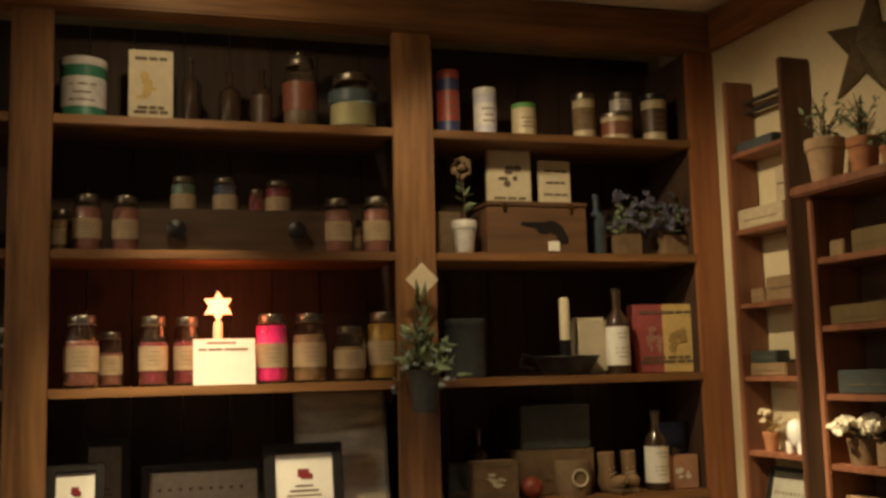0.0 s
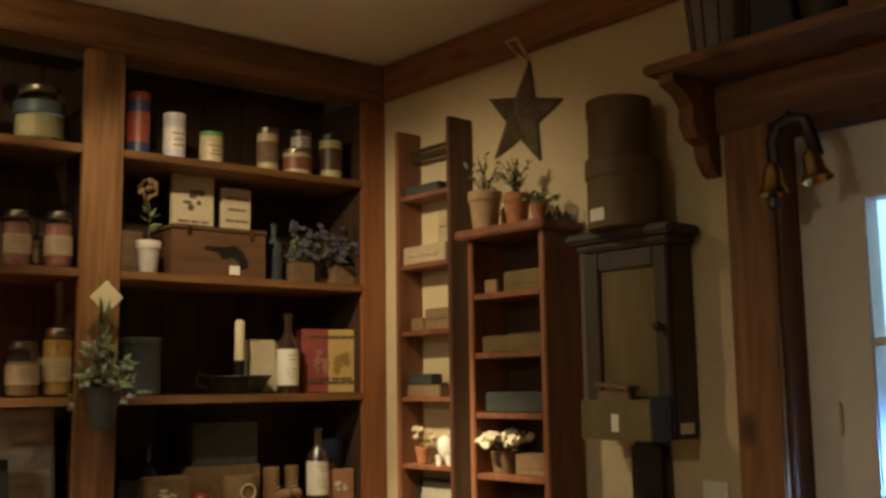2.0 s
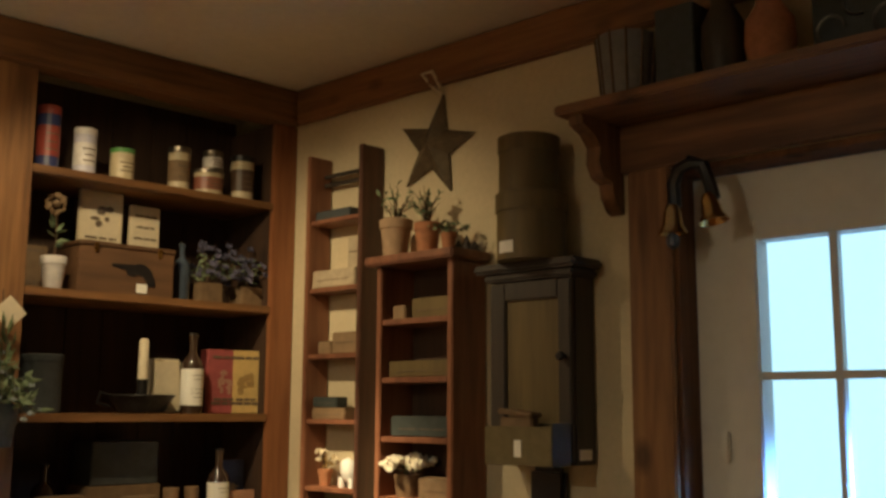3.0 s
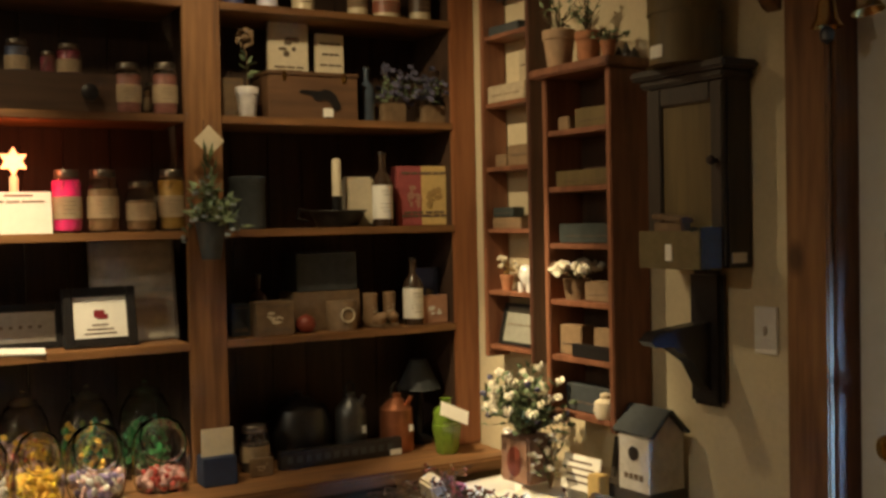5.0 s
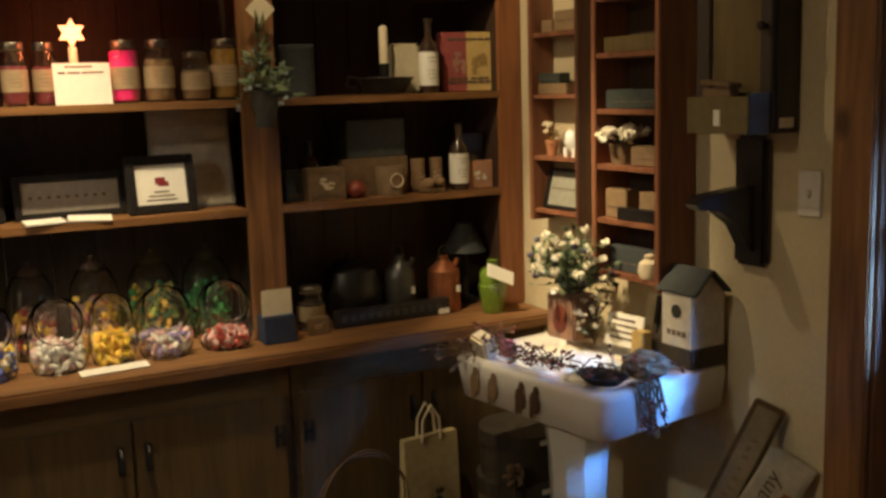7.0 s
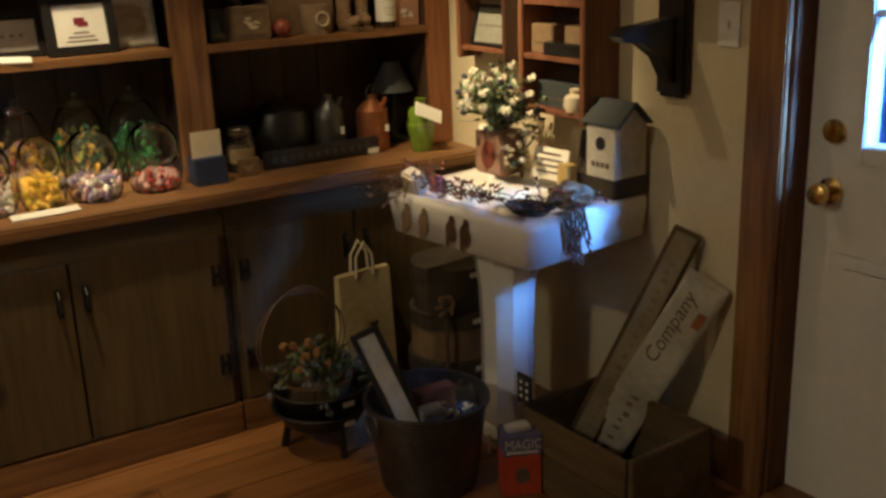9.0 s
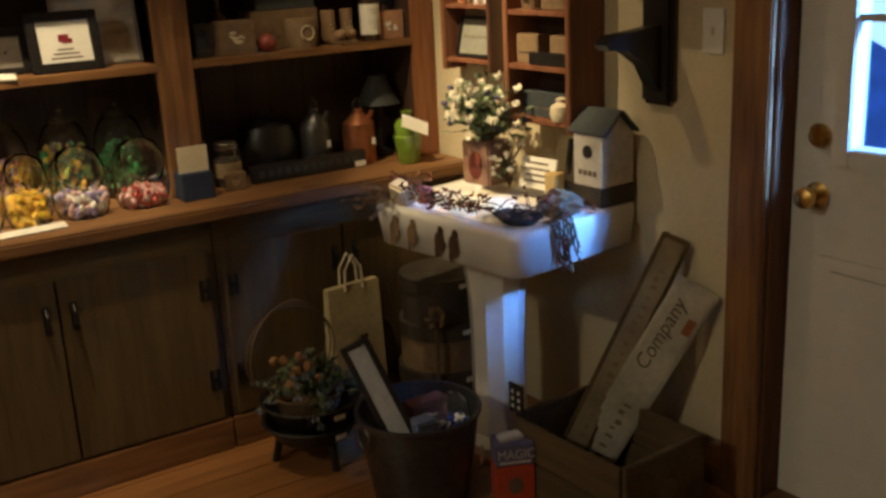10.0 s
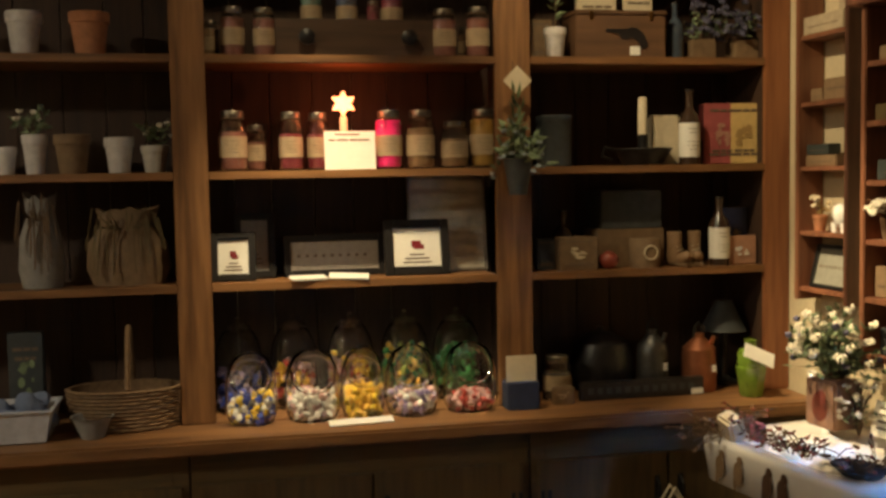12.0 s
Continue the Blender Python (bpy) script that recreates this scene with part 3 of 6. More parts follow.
def picture(m, w, h, lean, framemat, face, art, label, border=0.022, strip=False):
    c = thing("framed_picture", m @ pose(0, 0, 0, -lean), label, "picture", "framed pictures")
    b = B()
    for x0, x1, z0, z1 in ((-w / 2, -w / 2 + border, 0, h), (w / 2 - border, w / 2, 0, h), (-w / 2 + border, w / 2 - border, 0, border), (-w / 2 + border, w / 2 - border, h - border, h)):
        box(b, x0, x1, -0.012, 0.012, z0, z1, 0.003)
    part("picture_frame", b, framemat, c)
    part("print", box(B(), -w / 2 + border, w / 2 - border, -0.002, 0.008, border, h - border, 0), face, c)
    b = B()
    q = w / 2 - border
    if strip:
        for k in range(9):
            x = -q * 0.85 + 1.7 * q * k / 9
            box(b, x, x + q * 0.07, -0.0035, -0.002, h * 0.47, h * 0.53, 0)
    else:
        for k in range(3):
            box(b, -q * (0.6, 0.5, 0.3)[k], q * (0.6, 0.5, 0.3)[k], -0.0035, -0.002, h * (0.22 + 0.07 * k), h * (0.22 + 0.07 * k) + 0.004, 0)
    part("printing", b, INK, c, kind="stuff")
    if art:
        b = B()
        box(b, -q * 0.22, q * 0.18, -0.004, -0.002, h * 0.5, h * 0.62, 0.001)
        box(b, -q * 0.1, q * 0.3, -0.0042, -0.002, h * 0.47, h * 0.55, 0.001)
        part("printed_picture", b, art, c)
    return c


def pot(parent, r, h, material):
    return part("pot", lathe(B(), [(0, 0), (r * 0.68, 0), (r * 0.72, 0.003), (r * 0.92, h * 0.74), (r, h * 0.75), (r * 1.02, h * 0.97), (r * 0.96, h), (r * 0.88, h * 0.97), (r * 0.86, h * 0.86), (0, h * 0.86)], 20), material, parent)


def spray(parent, base, height, spread, stems, leaves, leaf_mat, bloom_mat=None, blooms=0, seed=1, leaf_len=0.03, bloom_size=0.012, droop=0.0, stem_mat=None):
    """Stems that fan out of a base, with leaves and flower heads."""
    rr = random.Random(seed)
    sb, lb, fb = B(), B(), B()
    tips = []
    for k in range(stems):
        a, out = rr.uniform(0, 6.283), spread * math.sqrt(rr.random())
        top = Vector((math.cos(a) * out, math.sin(a) * out, height * rr.uniform(0.55, 1.0) * (1 - 0.35 * (out / spread) ** 2)))
        pts = [Vector(base), Vector(base) + Vector((top.x * 0.35, top.y * 0.35, top.z * 0.6)), Vector(base) + top - Vector((0, 0, droop * out / spread))]
        tube(sb, pts, 0.0016, 4, 0.5)
        tips.append(pts)
    for k in range(leaves):
        pts = rr.choice(tips)
        f = rr.uniform(0.25, 1.05)
        p = pts[0].lerp(pts[1], f * 2) if f < 0.5 else pts[1].lerp(pts[2], f * 2 - 1)
        leaf(lb, p, (rr.uniform(-1, 1), rr.uniform(-1, 1), rr.uniform(-0.3, 1)), leaf_len * rr.uniform(0.6, 1.3), leaf_len * rr.uniform(0.3, 0.55), rr)
    part("stem_cluster", sb, stem_mat or TWIG, parent, kind="stuff")
    part("foliage", lb, leaf_mat, parent, smooth=None, kind="stuff")
    if bloom_mat:
        for k in range(blooms):
            p = tips[k % len(tips)][2] + Vector((rr.uniform(-0.01, 0.01), rr.uniform(-0.01, 0.01), rr.uniform(-0.005, 0.012)))
            n = 5
            for i in range(n):
                a = 6.283 * i / n + rr.random()
                blob(fb, p + Vector((math.cos(a), math.sin(a) * 0.7 - 0.3, 0.4 + 0.5 * math.sin(a))) * bloom_size * 0.6, (bloom_size * 0.62, bloom_size * 0.5, bloom_size * 0.25), None, rr, 1, 0.15)
        part("blossom", fb, bloom_mat, parent, kind="stuff")


S1, S2, S3, S4 = SHELVES
# top shelf, wide bay
W_RED, W_ROSE, W_PINK, W_TAN, W_AMBER, W_BLUE, W_GREEN = (tint("candle_wax", c, 0.4) for c in ((0.16, 0.02, 0.03), (0.20, 0.07, 0.05), (0.75, 0.02, 0.17), (0.20, 0.11, 0.05), (0.30, 0.16, 0.03), (0.05, 0.06, 0.10), (0.10, 0.15, 0.12)))
GREENTIN = tint("green_tin_print", (0.04, 0.20, 0.12))
REDTIN = tint("red_tin_print", (0.28, 0.05, 0.035))
WHITETIN = tint("white_tin_print", (0.62, 0.58, 0.55))
NAVY = tint("navy_print", (0.03, 0.04, 0.12))
CREAMTIN = tint("cream_tin_print", (0.55, 0.46, 0.30))
DRAWERBROWN = tint("dark_brown_label", (0.09, 0.05, 0.03))
ORANGE = tint("orange_print", (0.26, 0.085, 0.05))
tin_can(at(-0.864, 0.10, S1), 0.058, 0.165, GREENTIN, WHITETIN, WHITETIN, "green and white printed round tin on the shelf")
package(at(-0.695, 0.10, S1), 0.113, 0.045, 0.20, PAPER, "cream printed box with a yellow picture", "box", YELLOW)
bottle(at(-0.592, 0.10, S1), 0.024, 0.19, DARKGLASS, None, "small dark brown glass bottle")
bottle(at(-0.49, 0.10, S1), 0.03, 0.16, DARKGLASS, None, "short dark glass bottle with a bright glint")
bottle(at(-0.404, 0.10, S1), 0.028, 0.17, DARKGLASS, DRAWERBROWN, "dark bottle with a brown label")
tall_jar = jar_candle(at(-0.302, 0.09, S1), 0.047, 0.21, DRAWERBROWN, 0.6, "tall dark jar with an orange-red label", True, False)
part("paper_label", lathe(B(), [(0.0475, 0.05), (0.0475, 0.13)], 24), ORANGE, tall_jar, "orange-red paper label")
wide_jar = jar_candle(at(-0.154, 0.09, S1), 0.068, 0.165, tint("tan_grains", (0.26, 0.22, 0.11), 0.8), 0.45, "wide glass jar half full of tan grains", False, False)

part("paper_band", lathe(B(), [(0.0687, 0.078), (0.0687, 0.112)], 24), tint("slate_blue_label", (0.10, 0.14, 0.17)), wide_jar, "slate blue paper band")

# top shelf, narrow bay
tin_can(at(0.116, 0.07, S1), 0.033, 0.185, NAVY, REDTIN, REDTIN, "tall navy and red printed tin")
tin_can(at(0.226, 0.07, S1), 0.033, 0.14, tint("pale_lavender_print", (0.5, 0.48, 0.56)), WHITETIN, WHITETIN, "white powder tin with navy printing")
tin_can(at(0.344, 0.07, S1), 0.036, 0.10, CREAMTIN, CREAMTIN, tint("green_lid", (0.10, 0.30, 0.08)), "low cream tin with a green lid")
tin_can(at(0.533, 0.07, S1), 0.034, 0.14, CREAMTIN, BOXBOARD, TIN, "cream and brown spice tin")
tin_can(at(0.635, 0.07, S1), 0.05, 0.082, CREAMTIN, ORANGE, TIN, "wide low cream tin with red printing")
tin_can(at(0.655, 0.075, S1 + 0.082), 0.033, 0.067, TIN, WHITETIN, TIN, "small tin stacked on a wider tin")
tin_can(at(0.762, 0.07, S1), 0.039, 0.15, CREAMTIN, DRAWERBROWN, BLACK, "cream tin with a dark band and black lid")

# second shelf, wide bay
for x, r, h, w in ((-0.945, 0.026, 0.12, W_TAN), (-0.849, 0.036, 0.152, W_ROSE), (-0.755, 0.034, 0.15, W_ROSE), (-0.205, 0.039, 0.155, W_ROSE), (-0.118, 0.026, 0.11, W_TAN), (-0.058 - 0.05, 0.0, 0, None)):
    if w:
        jar_candle(at(x + (0.03 if x < -0.9 else 0), 0.08 if h > 0.13 else 0.15, S2), r, h, w, 0.74, "glass jar candle with a cream label and raffia tie")
jar_candle(at(-0.098, 0.07, S2), 0.037, 0.16, W_ROSE, 0.74, "rosy glass jar candle with a cream label")
DRAWERWOOD = wood("dark_drawer_wood", (0.05, 0.028, 0.016), (0.10, 0.055, 0.03), "x", 0.6)
old_drawer = thing("wooden_chest", at(-0.475, 0.13, S2), "old brown wooden drawer box with two black knobs", "wooden box")
b = B()
box(b, -0.25, 0.25, -0.065, -0.05, 0, 0.115, 0.003)
part("drawer_front", b, DRAWERWOOD, old_drawer)
b = B()
box(b, -0.245, -0.235, -0.05, 0.10, 0, 0.105, 0.001)
box(b, 0.235, 0.245, -0.05, 0.10, 0, 0.105, 0.001)
box(b, -0.235, 0.235, 0.09, 0.10, 0, 0.105, 0.001)
box(b, -0.235, 0.235, -0.0495, 0.0895, 0.085, 0.095, 0)
part("drawer_box", b, DRAWERWOOD, old_drawer)
for x in (-0.155, 0.155):
    part("knob", lathe(B(), [(0, 0), (0.016, 0), (0.012, 0.012), (0.024, 0.022), (0.024, 0.032), (0.012, 0.038), (0, 0.039)], 18, pose(x, -0.065, 0.058, 90)), BLACK, old_drawer, "round black knob")
for x, r, h, w in ((-0.61, 0.033, 0.115, W_GREEN), (-0.50, 0.034, 0.115, W_BLUE), (-0.418, 0.021, 0.085, W_RED), (-0.36, 0.035, 0.11, W_RED)):
    jar_candle(at(x, 0.10 + 0.02, S2 + 0.0955), r, h, w, 0.78, "small squat jar candle standing on the old drawer", False, h > 0.1)

# second shelf, narrow bay
fp = thing("potted_flower", at(0.15, 0.06, S2), "white pot with a single rusty metal flower", "flower pot")
pot(fp, 0.036, 0.095, WHITETIN)
b = tube(B(), [(0, 0, 0.08), (0.004, 0, 0.16), (-0.004, 0, 0.23)], 0.003)
part("stem", b, TWIG, fp)
b = B()
for i in range(9):
    a = 6.283 * i / 9
    blob(b, (-0.004 + math.cos(a) * 0.024, -0.004, 0.245 + math.sin(a) * 0.024), (0.014, 0.005, 0.012), None, random.Random(i), 1, 0.05)
blob(b, (-0.004, -0.008, 0.245), (0.014, 0.01, 0.014), None, random.Random(3), 2, 0.05)
part("flower_head", b, BOXBOARD, fp)
b = B()
rr = random.Random(5)
for k in range(10):
    leaf(b, (0, 0, 0.12 + 0.008 * k), (rr.uniform(-1, 1), -0.5, 0.3), 0.04, 0.02, rr)
part("leaves", b, GREYLEAF, fp, smooth=None)
package(at(0.13, 0.16, S2), 0.075, 0.03, 0.135, BOXBOARD, "small brown printed box", "box", None)
OLDBOX = wood("dull_brown_box_wood", (0.09, 0.045, 0.022), (0.17, 0.085, 0.04), "x", 0.6, knots=False)
wooden = thing("wooden_box", at(0.36, 0.10, S2), "dull brown wooden box with an old pistol picture", "box")
part("body", box(B(), -0.15, 0.15, -0.07, 0.09, 0, 0.135, 0.003), OLDBOX, wooden)
part("lid", box(B(), -0.153, 0.153, -0.073, 0.093, 0.1355, 0.149, 0.003), OLDBOX, wooden)
b = B()
outline = [(-0.052, 0.082), (-0.05, 0.09), (0.02, 0.091), (0.03, 0.096), (0.05, 0.094), (0.072, 0.08), (0.088, 0.045), (0.085, 0.032), (0.066, 0.03), (0.05, 0.058), (0.03, 0.064), (0.022, 0.058), (0.0, 0.06), (-0.008, 0.074)]
f0 = [b.verts.new((x, -0.0735, z)) for x, z in outline]
f1 = [b.verts.new((x, -0.0705, z)) for x, z in outline]
b.faces.new(f0)
b.faces.new(f1[::-1])
for k in range(len(outline)):
    j = (k + 1) % len(outline)
    b.faces.new((f0[k], f0[j], f1[j], f1[k]))
part("pistol_picture", b, BLACK, wooden, "flat black pistol shape on the box front", smooth=None)
b = box(B(), 0.028, 0.062, -0.0738, -0.0708, 0.008, 0.036, 0.001)
part("tag", b, WHITEPAPER, wooden)
for x in (-0.1, 0.1):
    part("latch", box(B(), x - 0.006, x + 0.006, -0.0755, -0.0705, 0.118, 0.145, 0.001), BRASS, wooden)
package(at(0.31, 0.125, S2 + 0.1495), 0.135, 0.02, 0.165, PAPER, "cream printed card standing on the wooden box", "card", INK, (0.12, 0.05), "card")
package(at(0.455, 0.13, S2 + 0.1495), 0.098, 0.02, 0.14, PAPER, "cream card with faded lines of print", "card", None, (0.75, 0.5, 0.25), "card")
bottle(at(0.568, 0.09, S2), 0.027, 0.185, BLUEGLASS, None, "slim blue-grey glass bottle")
bq = thing("dried_flower_box", at(0.745, 0.09, S2), "dried blue-purple flowers in two small brown boxes", "dried flowers")
for x in (-0.09, 0.06):
    part("planter", box(B(), x - 0.04, x + 0.04, -0.04, 0.04, 0, 0.065, 0.004), BOXBOARD, bq)
for k, x in enumerate((-0.09, -0.02, 0.06)):
    spray(bq, (x, 0, 0.05), 0.15, 0.085, 26, 70, GREYLEAF, PURPLE, 26, 40 + k, 0.026, 0.013, 0.05)

# third shelf, wide bay
for x, y, r, h, w, f in ((-0.857, 0.06, 0.042, 0.185, W_ROSE, 0.62), (-0.789, 0.14, 0.03, 0.145, W_ROSE, 0.6), (-0.684, 0.08, 0.036, 0.182, W_RED, 0.6), (-0.599, 0.12, 0.034, 0.182, W_RED, 0.6), (-0.384, 0.08, 0.042, 0.185, W_PINK, 0.80), (-0.284, 0.08, 0.044, 0.186, W_TAN, 0.66), (-0.176, 0.08, 0.043, 0.150, W_TAN, 0.6), (-0.082, 0.09, 0.042, 0.188, W_AMBER, 0.80)):
    jar_candle(at(x, y, S3), r, h, w, f, "tall glass jar candle with metal lid and cream label" if h > 0.16 else "short glass jar candle with metal lid")
sign = thing("display_card", at(-0.509, 0.032, S3) @ pose(0, 0, 0, -8), "bright white printed display card on the shelf edge", "sign")
part("card", box(B(), -0.078, 0.078, -0.002, 0.002, 0, 0.118, 0.0005), WHITEPAPER, sign)
b = B()
for z, a0, a1 in ((0.105, -0.045, 0.03), (0.088, -0.065, -0.045), (0.088, -0.04, -0.005), (0.088, 0.0, 0.06)):
    box(b, a0, a1, -0.003, -0.002, z, z + 0.005, 0)
part("printing", b, INK, sign)
sl = thing("star_lamp", at(-0.522, 0.085, S3), "small candle lamp with a glowing star bulb", "lamp")
part("base", lathe(B(), [(0, 0), (0.028, 0), (0.03, 0.006), (0.012, 0.014), (0, 0.014)], 18), BRASS, sl)
part("candle_tube", lathe(B(), [(0.012, 0.012), (0.012, 0.158), (0.009, 0.164), (0, 0.164)], 16), PAPER, sl, "cream candle sleeve")
b = B()
ring = [(0.040 if k % 2 == 0 else 0.023) for k in range(12)]
fv = [b.verts.new((r * math.sin(math.pi * k / 6), -0.004, 0.203 + r * math.cos(math.pi * k / 6))) for k, r in enumerate(ring)]
bv = [b.verts.new((r * math.sin(math.pi * k / 6), 0.004, 0.203 + r * math.cos(math.pi * k / 6))) for k, r in enumerate(ring)]
cf, cb = b.verts.new((0, -0.011, 0.203)), b.verts.new((0, 0.011, 0.203))
for k in range(12):
    j = (k + 1) % 12
    b.faces.new((fv[k], fv[j], cf))
    b.faces.new((bv[j], bv[k], cb))
    b.faces.new((fv[k], bv[k], bv[j], fv[j]))
part("star_bulb", b, STARGLOW, sl, "glowing orange-white star bulb", smooth=None, shadow=False)

# third shelf, narrow bay
tin_can(at(0.165, 0.13, S3), 0.058, 0.165, SLATE, None, SLATE, "large dark blue-grey tin")
ch = thing("candle_holder", at(0.45, 0.08, S3), "black iron pan candle holder with a cream candle", "candle holder")
part("pan", lathe(B(), [(0, 0.004), (0.065, 0.004), (0.092, 0.05), (0.098, 0.052), (0.096, 0.055), (0.07, 0.012), (0, 0.012)], 28), IRON, ch)
part("socket", lathe(B(), [(0.016, 0.008), (0.016, 0.09), (0.019, 0.1), (0, 0.1)], 16), IRON, ch)
part("candle", lathe(B(), [(0.015, 0.08), (0.0145, 0.215), (0.009, 0.222), (0, 0.223)], 16), PAPER, ch, "cream taper candle")
part("handle", tube(B(), [(-0.09, 0, 0.05), (-0.13, 0, 0.06), (-0.14, 0, 0.03), (-0.1, 0, 0.02)], 0.005), IRON, ch)
pb = thing("paper_packet", at(0.545, 0.13, S3), "crumpled cream paper packet", "packet")
b = box(B(), -0.05, 0.05, -0.025, 0.025, 0, 0.165, 0.008)
bmesh.ops.subdivide_edges(b, edges=b.edges, cuts=2, use_grid_fill=True)
rr = random.Random(8)
for v in b.verts:
    v.co += Vector((rr.uniform(-1, 1), rr.uniform(-1, 1), 0)) * 0.004
part("paper", b, PAPER, pb)
bottle(at(0.604, 0.06, S3), 0.034, 0.245, DARKGLASS, WHITEPAPER, "dark medicine bottle with a large white label", BLACK, 0.36)
bottle(at(0.655, 0.10, S3), 0.016, 0.12, DARKGLASS, None, "tiny dark glass vial")
package(at(0.726, 0.10, S3), 0.118, 0.05, 0.20, PINK, "faded red printed carton", "carton", tint("pale_pink_print", (0.50, 0.27, 0.20)))
package(at(0.842 - 0.035, 0.09, S3) @ pose(0, 0, 0, 0, 0, -12), 0.108, 0.05, 0.20, YELLOW, "aged yellow carton with a printed figure", "carton", tint("ochre_print", (0.42, 0.27, 0.10)))

# fourth shelf, wide bay
REDART = tint("red_barn_print", (0.24, 0.02, 0.03))
GREYPHOTO = mat("grey_foil_print", (0.80, 0.76, 0.66), 0.34, 0.45, var=0.4, scale=14, bump=1.0, stain=0.6, stretch=(0.5, 1, 1))
picture(at(-0.866, 0.06, S4), 0.135, 0.15, 14, BLACK, WHITEPAPER, REDART, "small black-framed print leaning back")
picture(at(-0.80, 0.14, S4), 0.125, 0.205, 12, BLACK, tint("grey_mat", (0.35, 0.34, 0.33)), None, "black-framed grey print behind another frame")
picture(at(-0.553, 0.14, S4), 0.315, 0.13, 10, BLACK, tint("grey_linen", (0.42, 0.38, 0.33)), None, "wide low black-framed lettered print", 0.02, True)
picture(at(-0.302, 0.065, S4), 0.205, 0.175, 12, BLACK, WHITEPAPER, REDART, "black-framed cream print of a small red barn", 0.027)
FOIL = mat("crinkled_silver_wrap", (0.80, 0.76, 0.66), 0.26, 0.35, var=0.15, scale=30, bump=0.1, stain=0.3)
fo = picture(at(-0.185, 0.15, S4), 0.255, 0.31, 8, tint("silver_edge", (0.5, 0.48, 0.44), 0.3, metal=0.6), GREYPHOTO, None, "large grey print in clear crinkled wrap and a thin silver frame", 0.008)
b = B()
bmesh.ops.create_grid(b, x_segments=40, y_segments=60, size=1, matrix=pose(0, -0.008, 0.155, 90) @ Matrix.Diagonal((0.117, 0.145, 1, 1)))
for v in b.verts:
    band = math.exp(-((v.co.z - 0.17) / 0.07) ** 2)
    v.co.y += -0.001 + 0.013 * band * noise.noise(Vector((v.co.x * 9, 0.0, v.co.z * 46))) + 0.002 * noise.noise(Vector((v.co.x * 26, 4.0, v.co.z * 30)))
part("wrap", b, FOIL, fo, "crinkled shiny wrap")
sc = thing("paper_slips", at(-0.582, 0.035, S4), "two loose cream paper slips on the shelf edge", "paper")
part("paper", box(B(), -0.12, -0.01, -0.03, 0.03, 0.002, 0.006, 0, pose(0, 0, 0.004, 7, 0, 8)), WHITEPAPER, sc)
part("paper", box(B(), 0.0, 0.12, -0.028, 0.016, 0.008, 0.012, 0, pose(0, 0, 0.004, 16, 3, -5)), WHITEPAPER, sc)

# fourth shelf, narrow bay
bottle(at(0.20, 0.15, S4), 0.036, 0.19, DARKGLASS, None, "dark squat glass bottle")
package(at(0.12, 0.10, S4), 0.06, 0.04, 0.10, SLATE, "small dark slate box", "box", None)
package(at(0.212, 0.06, S4), 0.125, 0.07, 0.105, BOXBOARD, "small brown box with a square picture", "box", PAPER)
for x, y, z, w, h, m_ in ((0.41, 0.15, 0, 0.23, 0.125, BOXBOARD), (0.415, 0.16, 0.1255, 0.21, 0.125, SLATE)):
    c = package(at(x, y, S4 + z), w, 0.14, h, m_, "old oval-ended printed biscuit tin" if z == 0 else "dark printed biscuit tin stacked on another", "tin", None if z else BOXBOARD, ())
c = thing("round_lid_tin", at(0.45, 0.065, S4), "low brown tin with a ring pattern", "tin")
part("body", lathe(B(), [(0, 0), (0.05, 0), (0.052, 0.09), (0.048, 0.095), (0, 0.095)], 24), BOXBOARD, c)
b = B()
hoop(b, (0, 0, 0), 0.022, 0.003, pose(0, -0.052, 0.05, 90), 18, 6)
part("ring", b, PAPER, c)
ball = thing("red_ball", at(0.318, 0.045, S4), "small dull red round ornament", "ornament")
part("ball", lathe(B(), [(0, 0), (0.016, 0.003), (0.029, 0.016), (0.032, 0.03), (0.027, 0.045), (0.012, 0.055), (0.004, 0.058), (0, 0.057)], 20), tint("dull_red", (0.26, 0.05, 0.03)), ball)


def boot(m):
    c = thing("baby_boot", m, "worn tan leather baby boot with laces", "boot", "pair of boots")
    b = lathe(B(), [(0, 0.012), (0.026, 0.012), (0.027, 0.03), (0.023, 0.06), (0.025, 0.11), (0.023, 0.112), (0.021, 0.06), (0, 0.06)], 16, pose(0, 0.015, 0), 0.85, 1.1)
    blob(b, (0, -0.028, 0.028), (0.022, 0.036, 0.02), None, random.Random(2), 2, 0.02)
    part("upper", b, tint("tan_leather", (0.28, 0.17, 0.09), 0.6), c)
    b = box(B(), -0.022, 0.022, -0.062, 0.045, 0, 0.013, 0.006)
    part("sole", b, BOXBOARD, c)
    for k in range(4):
        part("lace", tube(B(), [(-0.012, -0.012 + 0.004 * k, 0.05 + 0.014 * k), (0.012, -0.012 + 0.004 * k, 0.056 + 0.014 * k)], 0.0015, 4), PAPER, c)


boot(at(0.562, 0.06, S4, 20))
boot(at(0.628, 0.07, S4, -15))
bottle(at(0.707, 0.055, S4), 0.034, 0.225, DARKGLASS, WHITEPAPER, "dark bottle with a big white label", BLACK, 0.36)
package(at(0.80, 0.13, S4), 0.085, 0.02, 0.185, tint("blue_print", (0.10, 0.13, 0.26)), "blue and cream printed card", "card", PAPER, (0.1,), "card")
package(at(0.785, 0.055, S4), 0.10, 0.02, 0.095, tint("peach_print", (0.58, 0.32, 0.20)), "small peach printed picture card", "card", WHITEPAPER, (), "card")


